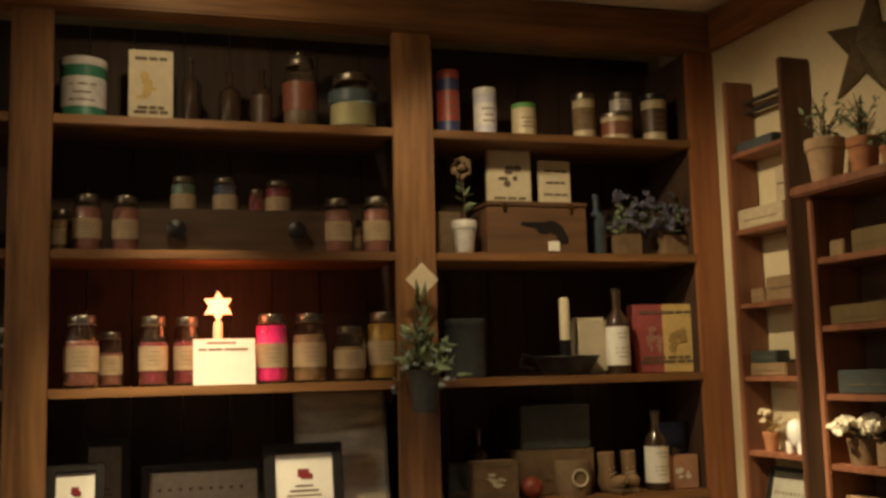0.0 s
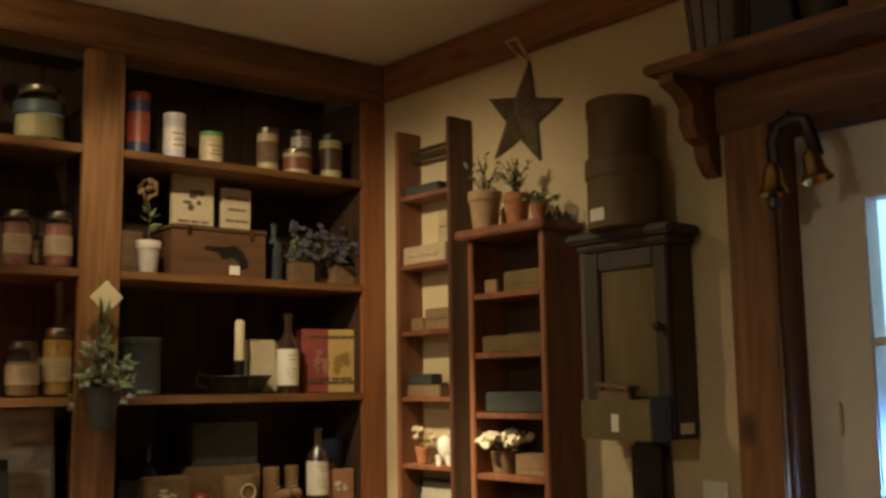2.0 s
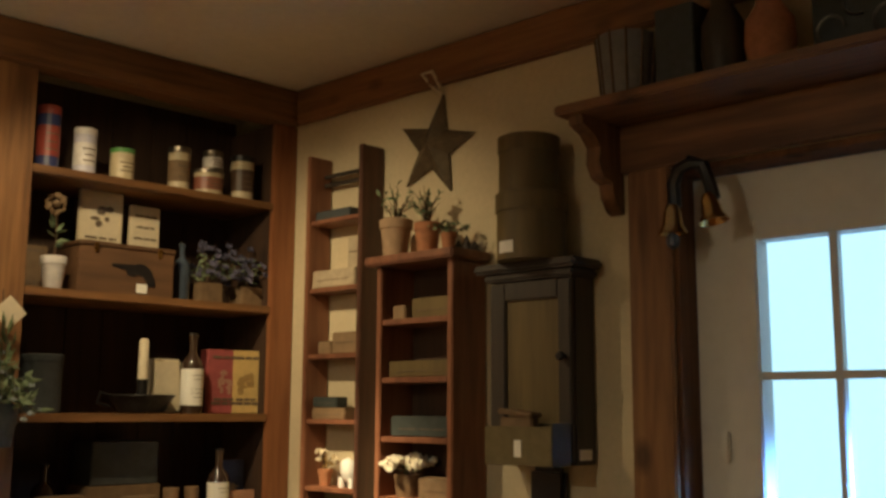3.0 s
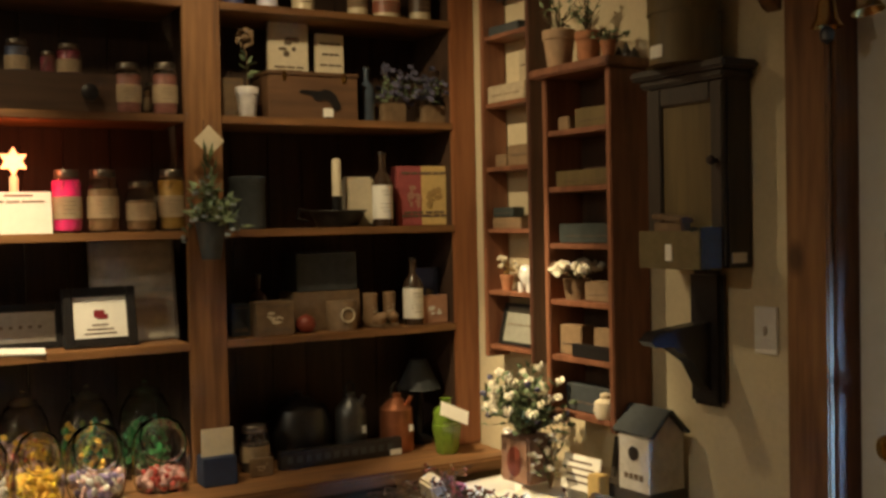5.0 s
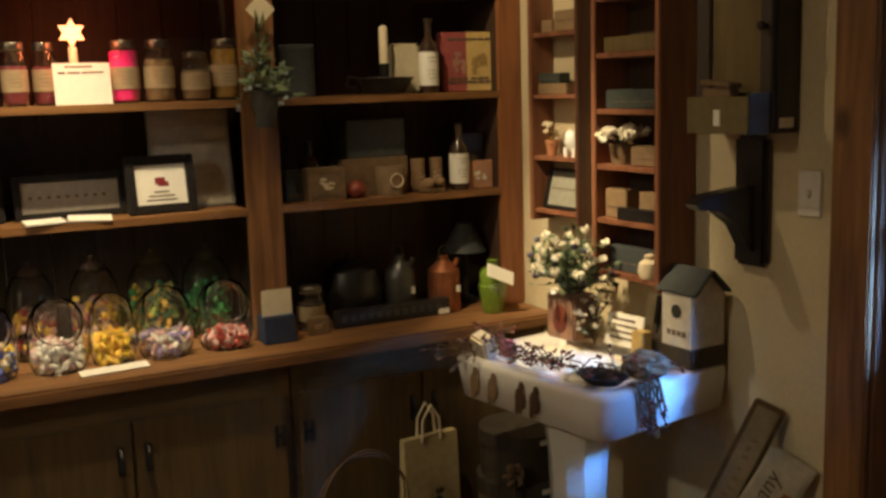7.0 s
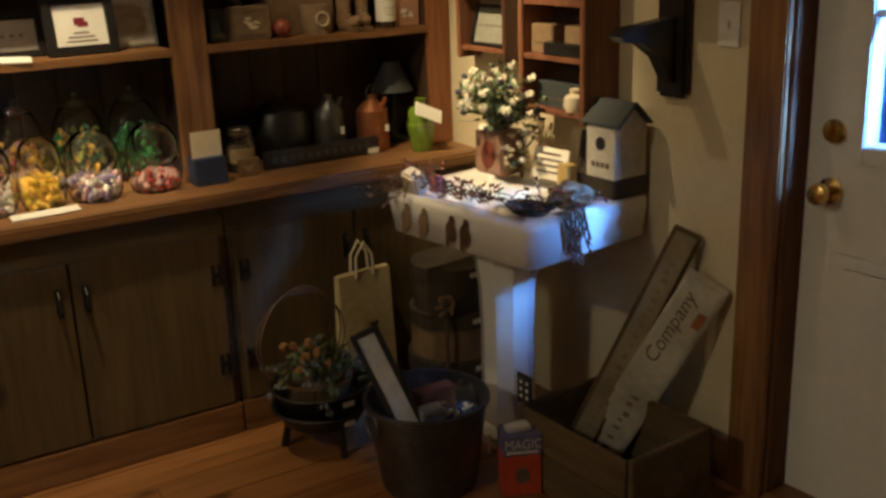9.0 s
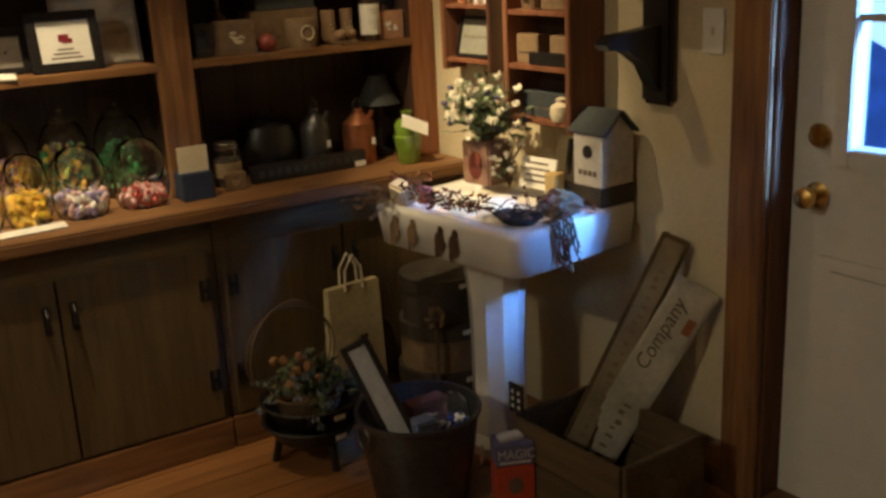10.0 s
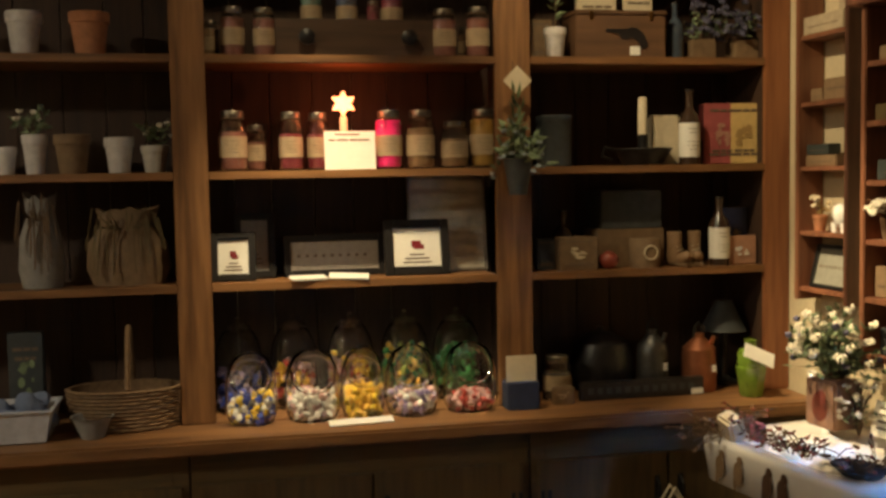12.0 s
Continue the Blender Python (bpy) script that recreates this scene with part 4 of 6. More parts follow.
# ---- counter things ----
def candy_jar(m, r, h, colours, seed, fill=0.42, opening=True, label="", lid=False):
    """A squat glass jar whose round mouth is tilted to the front."""
    c = thing("candy_jar", m, label, "candy jar", "candy jars")
    b = B()
    prof = [(0, 0.0), (0.62, 0.0), (0.86, 0.03), (0.98, 0.16), (1.0, 0.38), (0.98, 0.6), (0.88, 0.78), (0.66, 0.92), (0.34, 0.985), (0.28, 0.97), (0.62, 0.89), (0.84, 0.76), (0.94, 0.59), (0.955, 0.38), (0.935, 0.17), (0.82, 0.06), (0.6, 0.035), (0, 0.035)]
    lathe(b, [(r * p, h * q) for p, q in prof], 28)
    if opening:
        tilt = pose(0, -r * 0.52, h * 0.66, 58)
        n = (tilt.to_3x3() @ Vector((0, 0, 1))).normalized()
        bmesh.ops.bisect_plane(b, geom=b.verts[:] + b.edges[:] + b.faces[:], plane_co=tilt.translation, plane_no=n, clear_outer=True)
    part("glass", b, GLASS, c, shadow=False)
    if opening:
        part("mouth_rim", hoop(B(), (0, 0, 0), r * 0.70, 0.0055, tilt @ pose(0, 0.004, 0) @ Matrix.Diagonal((1.0, 1.0, 1, 1)), 32, 8), GLASS, c, "thick glass rim of the tilted mouth", shadow=False)
    if lid:
        part("lid", lathe(B(), [(r * 0.5, h * 0.93), (r * 0.55, h * 0.96), (r * 0.5, h), (r * 0.1, h * 1.02), (r * 0.13, h * 1.08), (0, h * 1.1)], 24), GLASS, c, shadow=False)
    rr = random.Random(seed)
    for k, colour in enumerate(colours):
        b = B()
        for _ in range(int(130 / len(colours))):
            a, q = rr.uniform(0, 6.283), math.sqrt(rr.random()) * 0.84
            z = h * (0.06 + rr.random() * (fill - 0.06))
            q *= 0.9 if z < h * 0.12 else 1.0
            blob(b, (math.cos(a) * q * r, math.sin(a) * q * r, z), (0.0135, 0.0105, 0.0085), None, rr, 1, 0.1)
        part("candy_fill", b, colour, c, kind="stuff")
    return c


def sweet(rgb, metal=0.0):
    return tint("candy_wrapper", rgb, 0.28, island=0.25, metal=metal)


SW_WHITE, SW_YEL, SW_BLUE, SW_RED, SW_GOLD, SW_LILAC, SW_PINK, SW_GREEN, SW_LIME = (sweet(c) for c in ((0.7, 0.66, 0.6), (0.75, 0.5, 0.04), (0.04, 0.07, 0.35), (0.40, 0.05, 0.04), (0.85, 0.5, 0.08), (0.36, 0.28, 0.50), (0.55, 0.32, 0.30), (0.04, 0.22, 0.07), (0.24, 0.28, 0.05)))
for x, y, r, cols, seed, f in ((-0.826, -0.03, 0.077, (SW_YEL, SW_BLUE, SW_WHITE), 1, 0.42), (-0.646, -0.03, 0.083, (SW_WHITE, SW_PINK, SW_WHITE), 2, 0.40), (-0.496, -0.035, 0.066, (SW_GOLD, SW_YEL), 3, 0.45), (-0.346, -0.03, 0.082, (SW_LILAC, SW_WHITE, SW_PINK), 4, 0.36), (-0.165, -0.03, 0.082, (SW_RED, SW_PINK), 5, 0.26)):
    candy_jar(at(x, y, TOP), r, 0.212, cols, seed, f, True, "clear glass candy jar with tilted mouth, part full of wrapped sweets")
for x, r, cols, seed, f in ((-0.86, 0.075, (SW_BLUE, SW_LILAC), 11, 0.5), (-0.69, 0.075, (SW_RED, SW_GOLD, SW_PINK), 12, 0.55), (-0.51, 0.076, (SW_RED, SW_PINK, SW_GOLD), 13, 0.62), (-0.335, 0.08, (SW_LIME, SW_GREEN, SW_GOLD), 14, 0.7), (-0.165, 0.082, (SW_GREEN, SW_GREEN), 15, 0.64)):
    candy_jar(at(x, 0.15, TOP), r, 0.27, cols, seed, f, False, "tall rounded glass jar full of wrapped sweets", True)
lc = thing("price_card", at(-0.512, -0.125, TOP + 0.001, 4), "long white paper card lying on the counter edge", "card")
b = box(B(), -0.095, 0.095, -0.016, 0.022, 0, 0.004, 0, pose(0, 0, 0.004, 12))
part("paper", b, WHITEPAPER, lc)
tag = thing("blue_box", at(-0.006, -0.045, TOP), "dark blue box with a blank cream card standing in it", "box")
part("body", box(B(), -0.05, 0.05, -0.04, 0.04, 0, 0.085, 0.003), tint("dark_blue_cloth", (0.02, 0.03, 0.07), 0.8), tag)
part("card", box(B(), -0.048, 0.048, -0.012, -0.008, 0.08, 0.165, 0.001), PAPER, tag, "blank cream card")
jar_candle(at(0.142, 0.05, TOP), 0.046, 0.145, tint("dark_wax", (0.05, 0.035, 0.03)), 0.6, "dark jar with a metal lid and white label", False, True)
package(at(0.135, -0.03, TOP), 0.07, 0.02, 0.055, BOXBOARD, "small brown printed card", "card", LABEL, (), "card")
tv = thing("black_shelf_sign", at(0.41, 0.0, TOP), "long low black lettered sign board", "sign")
part("board", box(B(), -0.21, 0.21, -0.014, 0.014, 0, 0.058, 0.004), BLACK, tv)
b = B()
for k in range(12):
    box(b, -0.185 + 0.031 * k, -0.185 + 0.031 * k + 0.017, -0.0165, -0.0145, 0.02, 0.04, 0)
part("lettering", b, SLATE, tv)
part("price_tag", box(B(), 0.165, 0.205, -0.018, -0.0147, 0.004, 0.022, 0), WHITEPAPER, tv)
dk = thing("round_crock", at(0.33, 0.16, TOP), "dark round stoneware crock with a small knob", "crock")
part("body", lathe(B(), [(0, 0), (0.08, 0), (0.105, 0.05), (0.108, 0.1), (0.09, 0.16), (0.04, 0.19), (0.012, 0.195), (0.014, 0.21), (0, 0.215)], 28), BLACK, dk)


def lantern(x, y, r, h, body, label):
    c = thing("oil_lantern", at(x, y, TOP), label, "lantern", "lanterns")
    part("tank", lathe(B(), [(0, 0), (r, 0), (r * 1.02, 0.01), (r, h * 0.5), (r * 0.98, h * 0.62), (r * 0.5, h * 0.74), (r * 0.3, h * 0.78), (r * 0.3, h * 0.84), (0, h * 0.85)], 24), body, c)
    b = tube(B(), [(-r * 0.3, 0, h * 0.78), (-r * 0.28, 0, h * 0.93), (0, 0, h), (r * 0.28, 0, h * 0.93), (r * 0.3, 0, h * 0.78)], 0.004)
    part("handle", b, IRON, c)
    part("spout", tube(B(), [(r * 0.5, -r * 0.4, h * 0.66), (r * 0.7, -r * 0.55, h * 0.8)], 0.008, 8), body, c)
    part("price_tag", box(B(), r * 0.35, r * 0.6, -r * 1.02, -r * 0.95, h * 0.3, h * 0.4, 0), WHITEPAPER, c)
    return c


COPPER = mat("aged_copper", (0.42, 0.16, 0.08), 0.4, 0.75, var=0.2, scale=20, bump=0.1, stain=0.3)
lantern(0.489, 0.10, 0.052, 0.24, STEEL, "dull tin oil can with a wire handle")
lantern(0.637, 0.06, 0.056, 0.225, COPPER, "reddish copper oil can with a wire handle")
ls = thing("grey_lamp", at(0.76, 0.13, TOP), "small table lamp with a grey cone shade", "lamp")
part("base", lathe(B(), [(0, 0), (0.045, 0), (0.045, 0.012), (0.012, 0.03), (0.014, 0.1), (0.01, 0.2), (0, 0.2)], 20), IRON, ls)
part("shade", lathe(B(), [(0.078, 0.185), (0.035, 0.27), (0.03, 0.285), (0, 0.287)], 28), SLATE, ls, "grey cone lamp shade")
gl = thing("green_glass_lantern", at(0.752, -0.075, TOP), "lime green glass lantern with white paper tag", "lantern")
LIME = mat("lime_glass", (0.15, 0.24, 0.03), 0.12, var=0.25, scale=30, bump=0.1, stain=0.3, coat=0.6)
part("body", lathe(B(), [(0, 0), (0.034, 0), (0.04, 0.012), (0.044, 0.05), (0.05, 0.085), (0.05, 0.095), (0.044, 0.1), (0.046, 0.135), (0.036, 0.15), (0.018, 0.158), (0.018, 0.178), (0.024, 0.18), (0, 0.186)], 8), LIME, gl)
part("tag", box(B(), -0.055, 0.055, -0.0015, 0.0015, -0.024, 0.024, 0.0005, pose(-0.004, -0.062, 0.140, -28, 24)), WHITEPAPER, gl, "folded white paper tag")

# the bay beyond the second post
WHITECLOTH = tint("white_enamel_tray", (0.55, 0.56, 0.60), 0.4)
tr = thing("enamel_tray", at(-1.46, -0.05, TOP), "white enamel tray full of cloths", "tray")
b = lathe(B(), [(0, 0.004), (0.10, 0.004), (0.125, 0.09), (0.135, 0.092), (0.134, 0.098), (0.118, 0.094), (0.095, 0.012), (0, 0.012)], 4, pose(0, 0, 0, 0, 0, 45), 1.0, 1.0)
part("tray", b, WHITECLOTH, tr, smooth=None)
b = B()
rr = random.Random(4)
for k in range(12):
    blob(b, (rr.uniform(-0.06, 0.06), rr.uniform(-0.05, 0.05), rr.uniform(0.05, 0.1)), (0.04, 0.03, 0.018), None, rr, 2, 0.1)
part("cloth_heap", b, tint("blue_cloth", (0.16, 0.20, 0.30), 0.9), tr, kind="stuff")


def basket(m, rx, ry, h, handle, label):
    c = thing("wicker_basket", m, label, "basket", "baskets")
    b = B()
    lathe(b, [(0, 0.005), (0.86, 0.005), (0.94, h * 0.4), (0.99, h * 0.97), (0.93, h * 0.97), (0.88, h * 0.4), (0.8, 0.012), (0, 0.012)], 32, Matrix.Diagonal((rx, ry, 1, 1)))
    part("liner", b, WICKER, c)
    b = B()
    n = int(h / 0.011)
    for k in range(n):
        s = 0.9 + 0.1 * k / n
        pts = [(rx * s * math.cos(6.283 * i / 32) * (1 + 0.012 * (-1) ** (i + k)), ry * s * math.sin(6.283 * i / 32) * (1 + 0.02 * (-1) ** (i + k)), 0.008 + k * 0.011) for i in range(33)]
        tube(b, pts, 0.005, 5)
    part("weave", b, WICKER, c)
    if handle:
        part("handle", tube(B(), [(rx * 0.1, -ry * 0.95 + 1.9 * ry * k / 12, h + handle * math.sin(math.pi * k / 12)) for k in range(13)], 0.008, 6), WICKER, c)
    return c


basket(at(-1.19, 0.03, TOP), 0.165, 0.10, 0.125, 0.17, "oval brown wicker basket with a hoop handle")
ab = thing("wire_bowl", at(-1.27, -0.08, TOP), "small grey cloth-lined bowl", "bowl")
part("bowl", lathe(B(), [(0, 0), (0.032, 0), (0.055, 0.06), (0.06, 0.062), (0.05, 0.05), (0.03, 0.01), (0, 0.01)], 18), tint("grey_cloth", (0.28, 0.27, 0.26), 0.9), ab)
package(at(-1.48, 0.14, TOP), 0.10, 0.03, 0.28, SLATE, "dark green framed card with faded print", "card", GREYLEAF, (0.8, 0.7), "card")
for x, r, h, m_, lab in ((-1.436, 0.05, 0.125, WHITETIN, "pale stoneware flower pot"), (-1.256, 0.057, 0.125, TERRA, "plain terracotta flower pot"), (-1.61, 0.05, 0.125, TERRA, "plain terracotta flower pot")):
    c = thing("flower_pot", at(x, 0.08, S2), lab, "flower pot", "flower pots")
    pot(c, r, h, m_)
for x, r, h, m_, green in ((-1.42, 0.036, 0.115, WHITETIN, GREYLEAF), (-1.317, 0.052, 0.115, BOXBOARD, None), (-1.186, 0.042, 0.105, WHITETIN, None), (-1.085, 0.04, 0.08, tint("pale_pot", (0.5, 0.46, 0.4)), LEAF), (-1.50, 0.03, 0.08, WHITETIN, None), (-1.62, 0.05, 0.11, BOXBOARD, None)):
    c = thing("flower_pot", at(x, 0.08, S3), "pale glazed flower pot with dried stems" if green else "empty glazed flower pot", "flower pot", "flower pots")
    pot(c, r, h, m_)
    if green:
        spray(c, (0, 0, h * 0.85), 0.10, 0.05, 12, 45, green, PETAL, 6, int(-x * 100), 0.035, 0.01)
for x, w, h, seed in ((-1.416, 0.13, 0.27, 3), (-1.172, 0.25, 0.225, 7)):
    c = thing("raffia_bundle", at(x, 0.10, S4), "cloth gift bag tied with raffia" if w < 0.2 else "wide basket bundle of dried grass and raffia", "bundle")
    b = lathe(B(), [(0, 0), (0.42, 0.0), (0.5, 0.05), (0.46, h * 0.55), (0.3, h * 0.78), (0.36, h), (0.2, h * 0.96), (0, h * 0.9)], 18, Matrix.Diagonal((w, 0.13, 1, 1)))
    rr = random.Random(seed)
    for v in b.verts:
        v.co *= 1 + rr.uniform(-0.05, 0.05)
    part("bag", b, BOXBOARD if w > 0.2 else tint("grey_bag", (0.26, 0.24, 0.22), 0.9), c)
    b = B()
    for k in range(22):
        x0 = rr.uniform(-0.42, 0.42) * w
        tube(b, [(x0 * 0.35, -0.06, h * 0.74), (x0 * 0.9, -0.075, h * rr.uniform(0.75, 1.05)), (x0 * 1.1, -0.08, h * rr.uniform(0.15, 0.8))], 0.0022, 4)
    part("raffia", b, TWIG if w < 0.2 else OLIVE, c, kind="stuff")

# hanging spray on the middle post
hs = thing("hanging_flower_spray", at(-0.008, -0.004, 1.46), "grey-green dried flower spray in a dark tin pocket on the post", "dried flowers")
part("tin_pocket", lathe(B(), [(0, 0), (0.028, 0.0), (0.045, 0.11), (0.04, 0.11), (0.024, 0.006), (0, 0.006)], 16, pose(0, -0.047, 0)), SLATE, hs)
part("hanger", tube(B(), [(0, -0.03, 0.10), (0, -0.004, 0.34), (0, -0.002, 0.41)], 0.002, 5), TWIG, hs)
spray(hs, (0, -0.05, 0.08), 0.19, 0.095, 44, 230, GREYLEAF, mat("pale_blue_buds", (0.30, 0.35, 0.36), 0.8, island=0.3), 40, 21, 0.04, 0.009, 0.12)
b = B()
rr = random.Random(31)
for k in range(26):
    leaf(b, (rr.uniform(-0.012, 0.012), -0.055, 0.10 + 0.008 * k), (rr.uniform(-0.4, 0.4), -0.2, 1), 0.05, 0.014, rr)
part("tall_leaves", b, LEAF, hs, "upright green leaves", smooth=None)
part("paper_tag", box(B(), -0.032, 0.032, -0.006, -0.004, -0.032, 0.032, 0.0005, pose(0, -0.05, 0.345, 0, 45)), PAPER, hs, "square cream paper tag")

# ---- door wall ----
ladder = thing("ladder_shelf", RW @ pose(0.31, 0, 0), "narrow dark red-brown ladder shelf with open back on the wall", "shelf")
# The right rail has its shade in a darker wood colour.
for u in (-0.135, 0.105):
    part("side_rail", box(B(), u - 0.009, u + 0.009, -0.094, -0.003, 1.12, 2.35, 0.003), REDWOOD if u < 0 else SHADED_RAILWOOD, ladder)
for z in (1.16, 1.333, 1.53, 1.725, 1.927, 2.14):
    part("shelf", box(B(), -0.125, 0.095, -0.088, -0.004, z - 0.014, z, 0.002), REDWOOD, ladder)
for z in (2.262, 2.29):
    part("top_rod", tube(B(), [(-0.127, -0.03, z), (0.097, -0.03, z)], 0.007, 10), DARKWOOD, ladder)
LU = 0.30


def wall_box(u, v, z, w, d, h, m_, label, cat="box", art=None, bars=(), name="box", rz=0):
    return package(on_wall(u, v, z, rz), w, d, h, m_, label, cat, art, bars, name)


CREAMBOX = tint("cream_soap_box", (0.46, 0.37, 0.25), 0.7)
TANBOX = tint("tan_soap_box", (0.25, 0.16, 0.085), 0.75)
wall_box(LU - 0.015, 0.05, 1.927, 0.195, 0.06, 0.055, CREAMBOX, "low cream cardboard box on the ladder shelf", bars=(0.4,))
wall_box(LU + 0.055, 0.03, 1.9825, 0.085, 0.035, 0.10, CREAMBOX, "upright cream card box stacked on another", bars=(0.5,))
wall_box(LU - 0.06, 0.045, 1.725, 0.06, 0.05, 0.04, TANBOX, "small tan soap box", bars=(0.4,))
wall_box(LU + 0.035, 0.045, 1.725, 0.12, 0.05, 0.065, TANBOX, "tan card box of soap", bars=(0.5,))
wall_box(LU - 0.03, 0.045, 1.53, 0.15, 0.06, 0.035, TANBOX, "flat tan cardboard soap box", bars=(0.4,))
wall_box(LU - 0.05, 0.05, 1.5655, 0.11, 0.045, 0.032, CHALKBLUE, "small blue lettered wooden sign", "sign", bars=(0.4,), name="sign")
wall_box(LU - 0.03, 0.05, 2.14, 0.16, 0.05, 0.03, SLATE, "flat dark slate coloured box", bars=())
sc = thing("potted_plant", on_wall(LU - 0.065, 0.05, 1.333), "tiny terracotta pot with a dried yellow flower", "flower pot")
pot(sc, 0.022, 0.05, TERRA)
spray(sc, (0, 0, 0.04), 0.08, 0.03, 7, 18, YELLOW, PAPER, 7, 77, 0.02, 0.012)
pg = thing("white_pig_figurine", on_wall(LU + 0.045, 0.05, 1.333), "small white china animal figurine", "figurine")
b = B()
blob(b, (0, 0, 0.045), (0.045, 0.028, 0.03), None, random.Random(1), 2, 0.0)
for v in b.verts:
    v.co = Vector((0, 0, 0.045)) + Vector(((v.co.x) * 1, v.co.y, (v.co.z - 0.045)))
for x, y in ((-0.022, -0.012), (-0.022, 0.012), (0.022, -0.012), (0.022, 0.012)):
    lathe(b, [(0, 0), (0.009, 0.0), (0.011, 0.03)], 8, pose(x, y, 0))
part("body", b, PORCELAIN, pg)
picture(on_wall(LU, 0.06, 1.16), 0.19, 0.135, 14, BLACK, tint("grey_stripe_print", (0.30, 0.29, 0.24)), None, "small dark framed print with striped rows", 0.012, True)

cubby = thing("cubby_shelf", RW @ pose(0.687, 0, 0), "tall red-brown wooden cubby shelf on the wall", "shelf")
for u in (-0.135, 0.135):
    part("side_panel", box(B(), u - 0.01, u + 0.01, -0.14, -0.003, 0.98, 1.958, 0.003), REDWOOD, cubby)
part("back_panel", box(B(), -0.124, 0.124, -0.012, -0.003, 0.98, 1.958, 0), SHADED_BACKING, cubby)
part("top", box(B(), -0.175, 0.165, -0.165, -0.003, 1.959, 1.985, 0.005), REDWOOD, cubby)
for z in (1.012, 1.169, 1.327, 1.488, 1.648, 1.808):
    part("shelf", box(B(), -0.124, 0.124, -0.136, -0.0125, z - 0.016, z, 0.002), REDWOOD, cubby)
CU = 0.687
for u, z, w, d, h, m_, lab in ((-0.085, 1.808, 0.05, 0.05, 0.04, TANBOX, "small tan soap box"), (0.045, 1.808, 0.15, 0.06, 0.055, OLIVE, "long olive-brown wooden block sign"), (0.0, 1.648, 0.235, 0.06, 0.045, OLIVE, "long olive-brown lettered block"), (0.01, 1.488, 0.235, 0.06, 0.055, CHALKBLUE, "long worn dark blue lettered block"), (0.06, 1.327, 0.12, 0.06, 0.055, BOXBOARD, "brown lettered wooden block"), (-0.07, 1.169, 0.095, 0.05, 0.085, TANBOX, "tan paper box with a dark window"), (0.072, 1.169, 0.085, 0.05, 0.085, TANBOX, "tan paper box with a dark window"), (0.0, 1.012, 0.19, 0.05, 0.075, SLATE, "dark slate lettered block")):
    wall_box(CU + u, 0.085, z, w, d, h, m_, lab, "box" if "box" in lab else "sign", None, (0.35,) if w > 0.06 else ())
wall_box(CU + 0.04, 0.122, 1.169, 0.16, 0.02, 0.038, BLACK, "low black lettered sign", "sign", bars=())
fl = thing("flower_basket", on_wall(CU - 0.06, 0.09, 1.327), "tiny twig basket of bright white flowers", "flower pot")
part("basket", lathe(B(), [(0, 0), (0.032, 0), (0.04, 0.06), (0.034, 0.06), (0.028, 0.008), (0, 0.008)], 14), WICKER, fl)
spray(fl, (0, 0, 0.05), 0.06, 0.07, 22, 30, GREYLEAF, PETAL, 26, 91, 0.02, 0.017)
tp = thing("teapot_figurine", on_wall(CU + 0.085, 0.118, 1.012), "small cream and brown china ornament", "figurine")
part("body", lathe(B(), [(0, 0), (0.026, 0), (0.034, 0.02), (0.03, 0.045), (0.014, 0.055), (0.016, 0.066), (0.0, 0.072)], 16), PAPER, tp)
TOPZ = 1.9855
for u, v, r, h, hh, m_, seed in ((-0.11, 0.10, 0.048, 0.11, 0.14, TERRA, 3), (0.0, 0.085, 0.038, 0.09, 0.13, TERRA, 9), (0.08, 0.085, 0.022, 0.055, 0.04, TERRA, 14)):
    c = thing("potted_plant", on_wall(CU + u, v, TOPZ), "terracotta pot with thin dried green sprigs" if hh > 0.05 else "small empty terracotta flower pot", "potted plant", "potted plants")
    pot(c, r, h, tint("pale_clay", (0.42, 0.28, 0.17), 0.85) if seed == 3 else m_)
    spray(c, (0, 0, h * 0.85), hh, 0.065, 14, 60, GREYLEAF, None, 0, seed, 0.022)
tr = thing("tree_cutout", on_wall(CU + 0.115, 0.05, TOPZ), "row of small dark pine tree shapes", "ornament")
for x, h in ((-0.03, 0.04), (0.0, 0.05), (0.03, 0.03)):
    part("tree", lathe(B(), [(0, 0), (0.018, 0.0), (0.009, h * 0.4), (0.013, h * 0.42), (0, h)], 8, pose(x, 0, 0)), DARKWOOD, tr)

# tin star
star = thing("barn_star", on_wall(0.641, 0.004, 2.318), "large rusty brown metal barn star hung from the beam", "wall star")
b = B()
pts = []
for k in range(10):
    r = 0.155 if k % 2 == 0 else 0.064
    a = math.pi * k / 5 + radians(12)
    pts.append((r * math.sin(a), r * math.cos(a)))
fr = [b.verts.new((x, -0.006, z)) for x, z in pts]
bk2 = [b.verts.new((x, -0.001, z)) for x, z in pts]
mid = b.verts.new((0, -0.04, 0))
for k in range(10):
    j = (k + 1) % 10
    b.faces.new((fr[k], fr[j], mid))
    b.faces.new((fr[j], fr[k], bk2[k], bk2[j]))
b.faces.new(bk2)
part("star", b, mat("rusty_brown_metal", (0.13, 0.095, 0.055), 0.6, 0.4, var=0.35, scale=30, bump=0.3, stain=0.4), star, smooth=None)
b = tube(B(), [(0.03, -0.008, 0.15), (0.0, -0.02, 0.18), (-0.02, -0.04, 0.215), (0.02, -0.04, 0.215), (0.035, -0.02, 0.17)], 0.006, 6)
part("ribbon", b, PAPER, star, "cream hanging ribbon")

